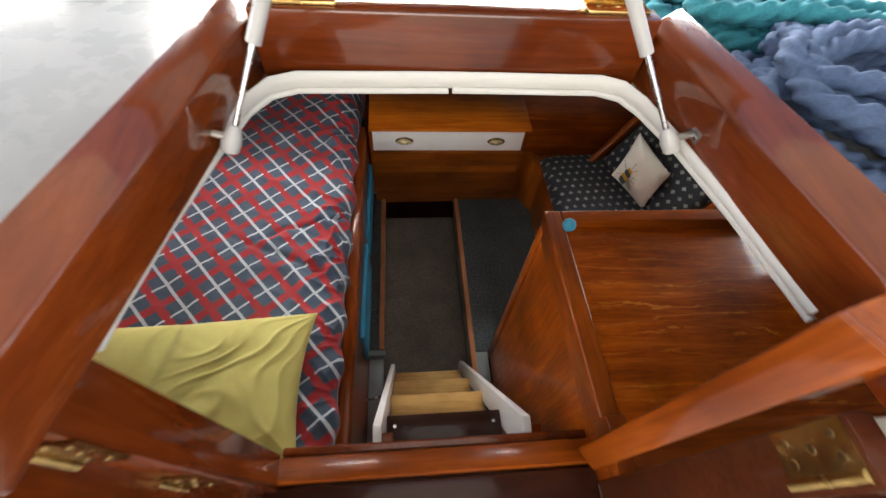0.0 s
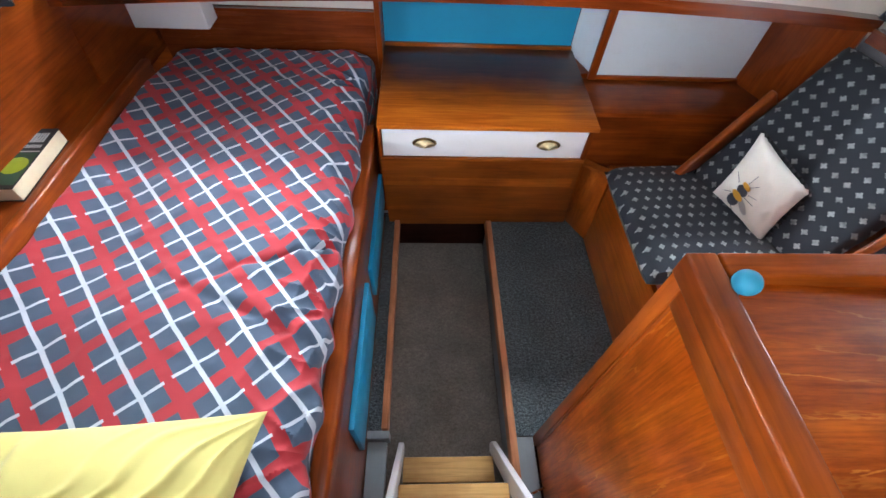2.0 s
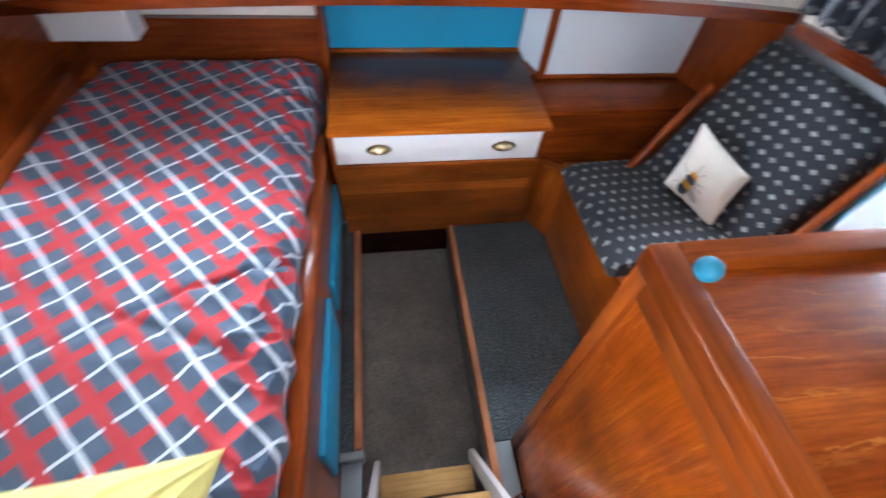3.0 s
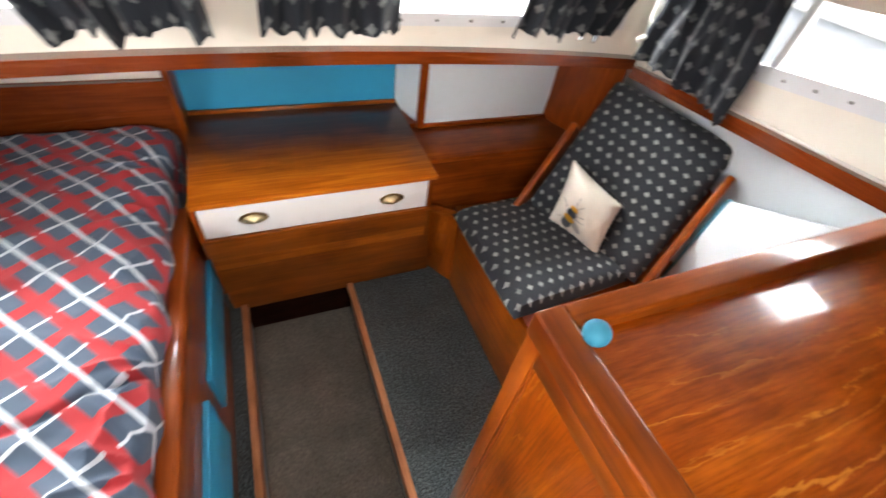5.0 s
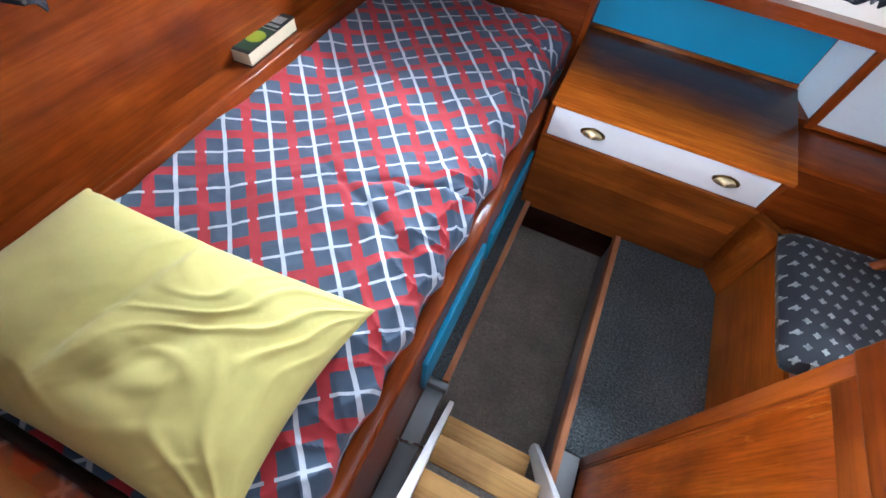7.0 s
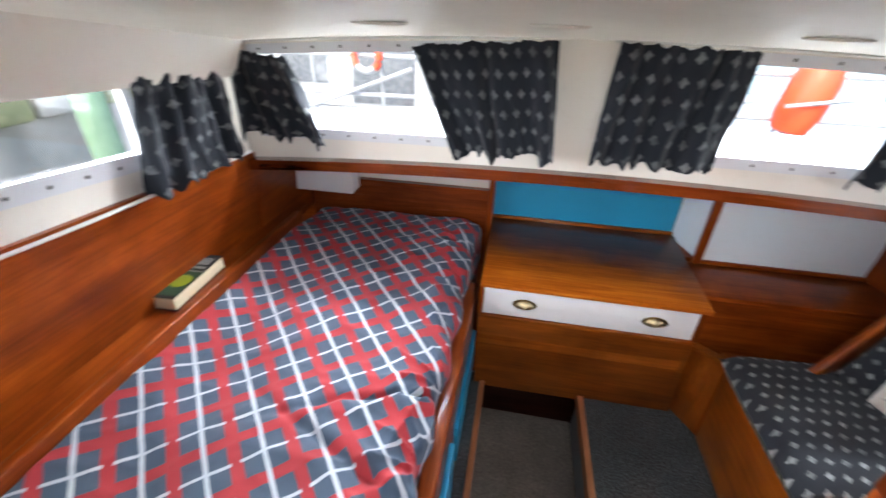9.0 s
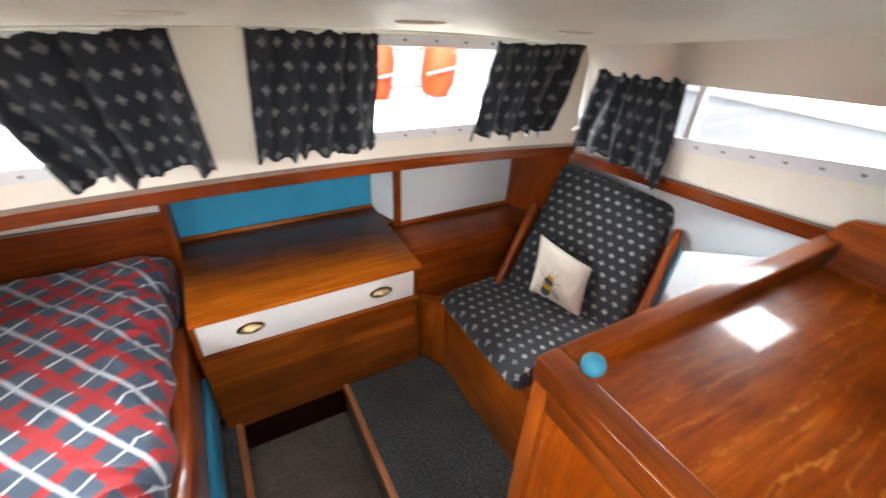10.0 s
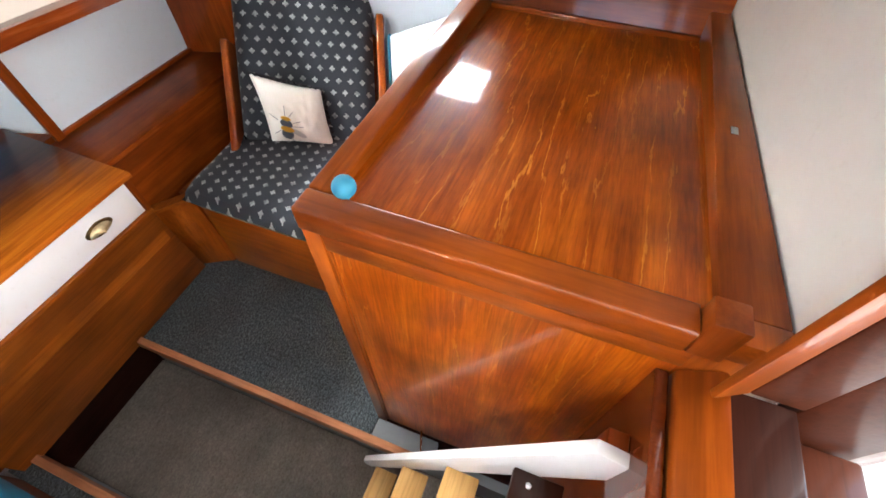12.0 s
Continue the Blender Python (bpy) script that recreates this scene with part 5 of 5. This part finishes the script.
# ---- curtains ----
def curtain(tl, tr, bl, br, out, folds, seed, label="short navy curtain with small pale marks, hanging at the window"):
    """A gathered short curtain between four corners; out: the way its folds stand off the wall."""
    tl, tr, bl, br, out = (Vector(p) for p in (tl, tr, bl, br, out))
    wide = max((tr - tl).length, (br - bl).length)

    def place(u, v):
        p = (tl * (1 - u) + tr * u) * (1 - v) + (bl * (1 - u) + br * u) * v
        phase = 2 * math.pi * folds * 0.75 * u + 5.0 * noise.noise(Vector((u * 3.1, seed * 7, v * 0.6)))
        depth = (0.013 + 0.012 * v) * (0.7 + 0.6 * noise.noise(Vector((u * 7, seed + 3, 0.0))))
        p = p + out * (depth * math.sin(phase) + 0.012 * v)
        p.z += v * v * (0.020 * noise.noise(Vector((u * 8, seed * 9 + 5, 1.0))) + 0.012 * noise.noise(Vector((u * 21, seed * 5, 1.0))) - 0.030 * max(0.0, noise.noise(Vector((u * 14, seed * 3, 8.0))) - 0.25))
        p = p + out * (0.010 * noise.noise(Vector((u * 9, v * 4, seed * 11))) + 0.006 * crease(noise.noise(Vector((u * 6, v * 1.5, seed * 3))), 4.0))
        for k in range(3):
            at = 0.5 + 0.48 * math.sin(seed * 40 + k * 2.4)
            p.z -= v ** 6 * 0.026 * max(0.0, 1 - abs(u - at) * 26)
        p.z += (1 - v) ** 3 * (0.007 * noise.noise(Vector((u * 25, seed * 4, 6.0))) + 0.008 * noise.noise(Vector((u * 11, seed, 2.0))))
        return p

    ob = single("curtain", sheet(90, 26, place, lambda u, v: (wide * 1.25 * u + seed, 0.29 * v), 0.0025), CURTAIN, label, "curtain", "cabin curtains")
    return ob


AFT, IN_R, IN_L = (0, -1, 0), (-1, 0, 0), (1, 0, 0)
curtain((-1.150, 1.715, 1.315), (-0.960, 1.715, 1.300), (-1.125, 1.705, 1.075), (-0.845, 1.700, 1.058), AFT, 5, 0.31)
curtain((-0.572, 1.715, 1.345), (-0.180, 1.715, 1.372), (-0.440, 1.700, 1.060), (-0.153, 1.700, 1.064), AFT, 5, 0.72)
curtain((-0.030, 1.715, 1.372), (0.305, 1.715, 1.358), (-0.055, 1.700, 1.068), (0.272, 1.700, 1.068), AFT, 5, 1.13)
curtain((0.695, 1.715, 1.342), (1.075, 1.715, 1.330), (0.605, 1.700, 1.064), (0.945, 1.700, 1.050), AFT, 5, 1.57)
curtain((1.112, 1.665, 1.262), (1.112, 1.330, 1.280), (1.105, 1.690, 0.990), (1.105, 1.312, 0.962), IN_R, 5, 2.02)
curtain((1.112, 0.862, 1.312), (1.112, 0.535, 1.330), (1.100, 0.752, 1.015), (1.100, 0.380, 1.075), IN_R, 5, 2.44)
curtain((-1.125, 1.330, 1.285), (-1.125, 1.650, 1.262), (-1.112, 1.262, 1.028), (-1.112, 1.640, 1.020), IN_L, 5, 2.91)
curtain((-1.125, 0.480, 1.325), (-1.125, 0.875, 1.312), (-1.108, 0.420, 1.075), (-1.108, 0.850, 1.060), IN_L, 5, 3.37)
for nm, a, b in (("left", -1.14, -0.20), ("right", -0.04, 1.10)):
    structure("trim_curtain_wire_" + nm, tube([(a + (b - a) * i / 8, 1.722, win_high(a + (b - a) * i / 8) + 0.028) for i in range(9)], 0.0035, 8), RUBBER, "white plastic curtain wire")
structure("trim_corner_cord", tube([(1.098, 1.700, 1.32), (1.100, 1.700, 1.20), (1.090, 1.690, 1.10), (1.078, 1.676, 1.055), (1.060, 1.684, 1.040)], 0.0085, 10), RUBBER, "white cable running down the corner")
for x, y in ((-0.56, 1.40), (-0.20, 1.44), (0.30, 1.46), (0.72, 1.42)):
    bm = lathe([(0.060, 0.0), (0.058, -0.004), (0.050, -0.006)], (0, 0, 0), (0, 0, 1), 24)
    bmesh.ops.transform(bm, matrix=Matrix.Translation((x, y, ceiling_z(x, y) - 0.0005)) @ Matrix.Diagonal((1.0, 0.35, 1, 1)), verts=bm.verts)
    single("ceiling_light", bm, CREAM, "flat oval cream fitting on the cabin ceiling", "light fitting", "ceiling fittings")

# ---- hatch lid, struts, doors, rope on the roof ----
lid = thing("hatch_lid", (-0.10, 0.75, 1.60), "open varnished hatch lid standing on brass hinges", "hatch")
LM = Matrix.Translation((-0.10, 0.762, 1.612)) @ Matrix.Rotation(radians(-16), 4, "X")


def lidded(bm):
    bmesh.ops.transform(bm, matrix=LM, verts=bm.verts)
    return bm


part("frame_low", lidded(box(-0.30, 0.29, -0.022, 0.022, 0.0, 0.055, 0.004)), MAHOGANY_X, lid)
part("frame_high", lidded(box(-0.30, 0.29, -0.022, 0.022, 0.365, 0.420, 0.004)), MAHOGANY_X, lid)
part("frame_left", lidded(box(-0.30, -0.245, -0.022, 0.022, 0.056, 0.364, 0.004)), MAHOGANY_Z, lid)
part("frame_right", lidded(box(0.235, 0.29, -0.022, 0.022, 0.056, 0.364, 0.004)), MAHOGANY_Z, lid)
part("panel", lidded(box(-0.244, 0.234, -0.008, 0.012, 0.056, 0.364)), DECK, lid)
for x in (-0.298, 0.108):
    hinge = part("hinge", box(x - 0.042, x + 0.042, 0.703, 0.742, 1.5975, 1.602, 0.001), BRASS, lid, "polished brass hinge")
    part("knuckle", tube([(x - 0.042, 0.744, 1.606), (x + 0.042, 0.744, 1.606)], 0.006, 12), BRASS, hinge)
    for k in (-0.026, 0.0, 0.026):
        part("screw", lathe([(0.004, 0.0), (0.0035, 0.001), (0.0005, 0.0012)], (x + k, 0.718, 1.602), (0, 0, 1), 10), BRASS, hinge)

for sx, top in ((-0.374, (-0.265, 0.667, 1.745)), (0.163, (0.012, 0.660, 1.745))):
    strut = thing("gas_strut", (sx, 0.555, 1.512), "grey gas strut holding the hatch lid open", "gas strut", "hatch struts")
    a, b = Vector((sx, 0.555, 1.514)), Vector(top)
    m = a.lerp(b, 0.40)
    part("rod", tube([a, m], 0.0033, 10), CHROME, strut)
    part("cylinder", tube([m, b], 0.0078, 12), PLASTIC, strut)
    part("end_fitting", lathe([(0.006, -0.014), (0.010, -0.012), (0.0115, 0.0), (0.009, 0.012), (0.005, 0.020)], a, (b - a), 14), PLASTIC, strut, "grey plastic end fitting")
    wall_x = sx - 0.026 if sx < 0 else sx + 0.026
    part("bracket", tube([(sx, 0.555, 1.520), (wall_x, 0.557, 1.526)], 0.0045, 8), STEEL, strut, "steel bracket arm")
    part("bracket_plate", box(min(wall_x, wall_x + 0.003), max(wall_x, wall_x + 0.003), 0.545, 0.569, 1.518, 1.534, 0.001), STEEL, strut, "steel bracket plate")
    for k in (0.550, 0.564):
        part("screw", lathe([(0.003, -0.003), (0.003, 0.003), (0.001, 0.0035)], (wall_x + 0.0015, k, 1.526), (1, 0, 0), 8), CHROME, strut)


def outer_door(hx, way):
    """One leaf of the pair of companionway doors, swung open aft."""
    d = thing("companionway_door", (hx, 0.175, 0.47), "varnished mahogany companionway door swung open on brass hinges", "door", "companionway doors")
    M = Matrix.Translation((hx, 0.172, 0.462)) @ Matrix.Rotation(radians(-84 if way > 0 else 180 + 80), 4, "Z")
    def put(bm):
        bmesh.ops.transform(bm, matrix=M, verts=bm.verts)
        bmesh.ops.recalc_face_normals(bm, faces=bm.faces)
        return bm
    part("stile", put(box(0.006, 0.055, -0.012, 0.012, 0.0, 1.02, 0.003)), GLOSS_Z, d)
    part("stile", put(box(0.245, 0.295, -0.012, 0.012, 0.0, 1.02, 0.003)), GLOSS_Z, d)
    part("rail", put(box(0.056, 0.244, -0.012, 0.012, 0.0, 0.06, 0.003)), GLOSS_X, d)
    part("rail", put(box(0.056, 0.244, -0.012, 0.012, 0.96, 1.02, 0.003)), GLOSS_X, d)
    part("panel", put(box(0.056, 0.244, -0.005, 0.005, 0.061, 0.959)), GLOSS_Z, d)
    for z in (0.12, 0.93):
        h = part("hinge", put(box(-0.002, 0.045, -0.0145, -0.0125, z - 0.035, z + 0.035) if way > 0 else box(-0.002, 0.045, 0.0125, 0.0145, z - 0.035, z + 0.035)), BRASS, d, "brass butt hinge")
        part("knuckle", put(tube([(0.0, 0.0, z - 0.036), (0.0, 0.0, z + 0.036)], 0.0055, 10)), BRASS, h)
    return d


outer_door(-0.520, -1)
outer_door(0.282, 1)


def rope(points, radius, lay=0.026):
    """Three-strand laid rope along a run of points."""
    bm = bmesh.new()
    pts = [Vector(p) for p in points]
    sides, rings, run = 18, [], 0.0
    for i, p in enumerate(pts):
        d = (pts[min(i + 1, len(pts) - 1)] - pts[max(i - 1, 0)]).normalized()
        if i:
            run += (p - pts[i - 1]).length
        side = d.cross(Vector((0, 0, 1))).normalized()
        up = side.cross(d)
        ring = []
        for j in range(sides):
            a = 2 * math.pi * j / sides
            r = radius * (0.90 + 0.17 * math.cos(3 * a - 2 * math.pi * run / lay))
            ring.append(bm.verts.new(p + side * (r * math.cos(a)) + up * (r * math.sin(a))))
        rings.append(ring)
    for a, b in zip(rings, rings[1:]):
        for j in range(sides):
            bm.faces.new((a[j], a[(j + 1) % sides], b[(j + 1) % sides], b[j]))
    bm.faces.new(rings[0][::-1])
    bm.faces.new(rings[-1])
    bmesh.ops.recalc_face_normals(bm, faces=bm.faces)
    return bm


def rope_cloth(name, c):
    k = Mat(name, 0.9)
    n1 = k.noise(k.coords(), 300.0, 3.0)
    k.colour(k.mix(k.ramp(k.noise(k.coords(), 9.0, 3.0), [(0.3, (0, 0, 0)), (0.7, (1, 1, 1))]), k.mix(n1, tuple(v * 0.35 for v in c), c), k.mix(n1, tuple(v * 0.6 for v in c), tuple(min(1, v * 1.5 + 0.03) for v in c))))
    k.bump(n1, 0.5, 0.002)
    return k.m


TEAL, INDIGO = rope_cloth("faded_teal_rope", (0.012, 0.20, 0.25)), rope_cloth("faded_blue_rope", (0.065, 0.11, 0.21))
rng = random.Random(5)


def coil(name, material, label, cx, cy, rx, ry, turn, loops, radius):
    t = thing(name, (cx, cy, ceiling_z(cx, cy) + 0.05), label, "rope")
    for k in range(loops):
        pts, n = [], 170
        ox, oy = rng.uniform(-0.03, 0.03), rng.uniform(-0.03, 0.03)
        sx, sy, ph, lift = rng.uniform(0.75, 1.15), rng.uniform(0.55, 1.2), rng.uniform(0, 6.28), k * radius * 0.42
        tw = radians(turn + rng.uniform(-22, 22))
        for i in range(n):
            a = ph + 2 * math.pi * 0.97 * i / (n - 1)
            w = 1 + 0.10 * math.sin(3 * a + k) + 0.06 * math.sin(5 * a + 2 * k)
            x, y = rx * sx * w * math.cos(a), ry * sy * w * math.sin(a)
            px, py = cx + ox + x * math.cos(tw) - y * math.sin(tw), cy + oy + x * math.sin(tw) + y * math.cos(tw)
            pts.append((px, py, ceiling_z(px, py) + 0.030 + radius + lift + 0.012 * math.sin(2 * a + k)))
        part("turn", rope(pts, radius), material, t)


coil("teal_rope_coil", TEAL, "coiled thick teal rope lying on the roof", 0.42, 0.78, 0.17, 0.07, -12, 12, 0.013)
coil("blue_rope_coil", INDIGO, "heaped thick faded blue rope lying on the roof", 0.41, 0.56, 0.13, 0.09, -35, 12, 0.014)

# ---- outdoors ----
WATER = Mat("harbour_water", 0.08)
WATER.colour(WATER.mix(WATER.noise(WATER.coords(), 0.2), (0.05, 0.08, 0.08), (0.10, 0.13, 0.12)))
WATER.bump(WATER.noise(WATER.coords(), 2.5, 4.0), 0.5, 0.05)
bm = bmesh.new()
block(bm, -1500, 1500, -1500, 1500, -1.2, -1.0)
structure("water", bm, WATER.m, "harbour water")
CONCRETE = paint("pale_concrete", (0.34, 0.32, 0.29), 0.85, 0.35)
MOSSY = paint("mossy_stone", (0.30, 0.30, 0.15), 0.85, 0.5)
GREENPILE = paint("green_pile", (0.12, 0.20, 0.12), 0.8, 0.3)
HULL = paint("white_hull", (0.34, 0.35, 0.36), 0.3, 0.05, 0.3)
NAVY = paint("dark_window_tint", (0.03, 0.04, 0.06), 0.2, 0.2)
ORANGE = paint("orange_buoy", (0.82, 0.075, 0.02), 0.4, 0.15)
structure("cockpit_deck", box(-1.70, 1.70, -3.0, 0.164, 0.36, 0.46), DECK, "white cockpit deck")
structure("hull_outer", box(-1.72, 1.72, -3.0, 2.62, -1.1, -0.36), HULL, "white hull of the boat")
structure("ground_quay", box(-60, -4.2, -40, 60, -1.1, 0.55), CONCRETE, "pale concrete quay")
for i in range(7):
    y = 0.2 + i * 0.62
    single("quay_stone", box(-4.75 - 0.2 * rng.random(), -4.10, y, y + 0.58, 0.551, 0.72 + 0.12 * rng.random(), 0.04, 2), (MOSSY, CONCRETE)[i % 2], "weathered stone block on the quay edge", "stone", "quay stones")
single("mooring_pile", lathe([(0.11, -1.0), (0.105, 0.0), (0.10, 1.9), (0.07, 1.95)], (-3.3, 3.05, 0.0), (0, 0, 1), 14), GREENPILE, "green timber mooring pile beside the quay", "post")
yacht = thing("moored_yacht", (0.0, 6.5, -1.0), "white moored motor yacht with railings", "boat")
part("hull", slab(((-5, 5.4, -1.0), (6, 5.4, -1.0), (6, 8.6, -1.0), (-5, 8.6, -1.0)), ((-5.2, 5.0, 0.20), (6.4, 5.0, 0.20), (6.4, 9.0, 0.20), (-5.2, 9.0, 0.20)), 0.05), HULL, yacht)
part("cabin", slab(((-4.2, 6.0, 0.20), (2.2, 6.0, 0.20), (2.2, 8.2, 0.20), (-4.2, 8.2, 0.20)), ((-3.9, 6.2, 1.6), (1.8, 6.2, 1.6), (1.8, 8.0, 1.6), (-3.9, 8.0, 1.6)), 0.06), HULL, yacht)
TINT = paint("grey_tinted_glazing", (0.11, 0.12, 0.13), 0.25, 0.2)
for x0, x1, z0, z1, material in ((-2.50, -1.66, 0.27, 1.40, TINT), (-3.5, -2.85, 0.50, 1.25, TINT), (-0.9, 0.2, 0.50, 1.25, NAVY), (0.5, 1.4, 0.50, 1.25, NAVY)):
    ya, yb = 5.98 + (z0 - 0.2) / 7, 5.98 + (z1 - 0.2) / 7
    part("window", slab(((x0, ya, z0), (x1, ya, z0), (x1, ya + 0.05, z0), (x0, ya + 0.05, z0)), ((x0, yb, z1), (x1, yb, z1), (x1, yb + 0.05, z1), (x0, yb + 0.05, z1)), 0.008), material, yacht)
for z in (0.55, 0.95):
    part("rail", tube([(-5.0, 5.15, z), (6.2, 5.15, z)], 0.022, 8), HULL, yacht)
for i in range(15):
    part("stanchion", tube([(-5.0 + 0.8 * i, 5.15, 0.20), (-5.0 + 0.8 * i, 5.15, 0.95)], 0.018, 8), HULL, yacht)
part("gangway_rail", tube([(-2.75, 5.1, 0.36), (-1.45, 5.1, 0.84)], 0.022, 8), HULL, yacht)
buoy = thing("lifebuoy", (-1.95, 5.10, 0.77), "orange and white lifebuoy hanging on the yacht's rail", "lifebuoy")
for k in range(4):
    arc = [2 * math.pi * (k + i / 9) / 4 - 0.9 for i in range(10)]
    part("segment", tube([(-1.95 + 0.145 * math.cos(a), 5.10, 0.945 + 0.145 * math.sin(a)) for a in arc], 0.038, 12), (ORANGE, HULL)[k % 2], buoy, ("orange segment", "white segment")[k % 2])
for x, z in ((1.50, 0.74), (2.26, 0.79)):
    f = thing("fender", (x, 5.0, z - 0.3), "large orange fender hanging on the yacht's rail", "fender", "orange fenders")
    part("body", lathe([(0.03, -0.34), (0.15, -0.30), (0.19, -0.15), (0.19, 0.15), (0.15, 0.28), (0.04, 0.34)], (x, 4.95, z), (0.15, 0, 1), 16), ORANGE, f)
    part("line", tube([(x - 0.25, 4.74, z - 0.05), (x + 0.25, 4.74, z + 0.03)], 0.018, 6), HULL, f)
ship = thing("moored_barge", (6.0, 1.5, -1.0), "long white hull with two rubbing strakes", "boat")
part("hull", box(5.0, 9.0, -6.0, 5.0, -1.0, 1.3, 0.05), HULL, ship)
for z in (0.62, 0.95):
    part("strake", box(4.96, 4.999, -6.0, 5.0, z, z + 0.03, 0.004), PLASTIC, ship)

# unseen sheet added overhead: cuts hatch light, its pale cloth bounces some down
CANVAS = plain_cloth("pale_canvas", (0.68, 0.67, 0.64))
structure("roof_light_blocker", box(-2.2, 2.2, -3.0, 1.0, 2.75, 2.77), CANVAS, "unseen canvas sheet added over the cockpit to dim light from above")
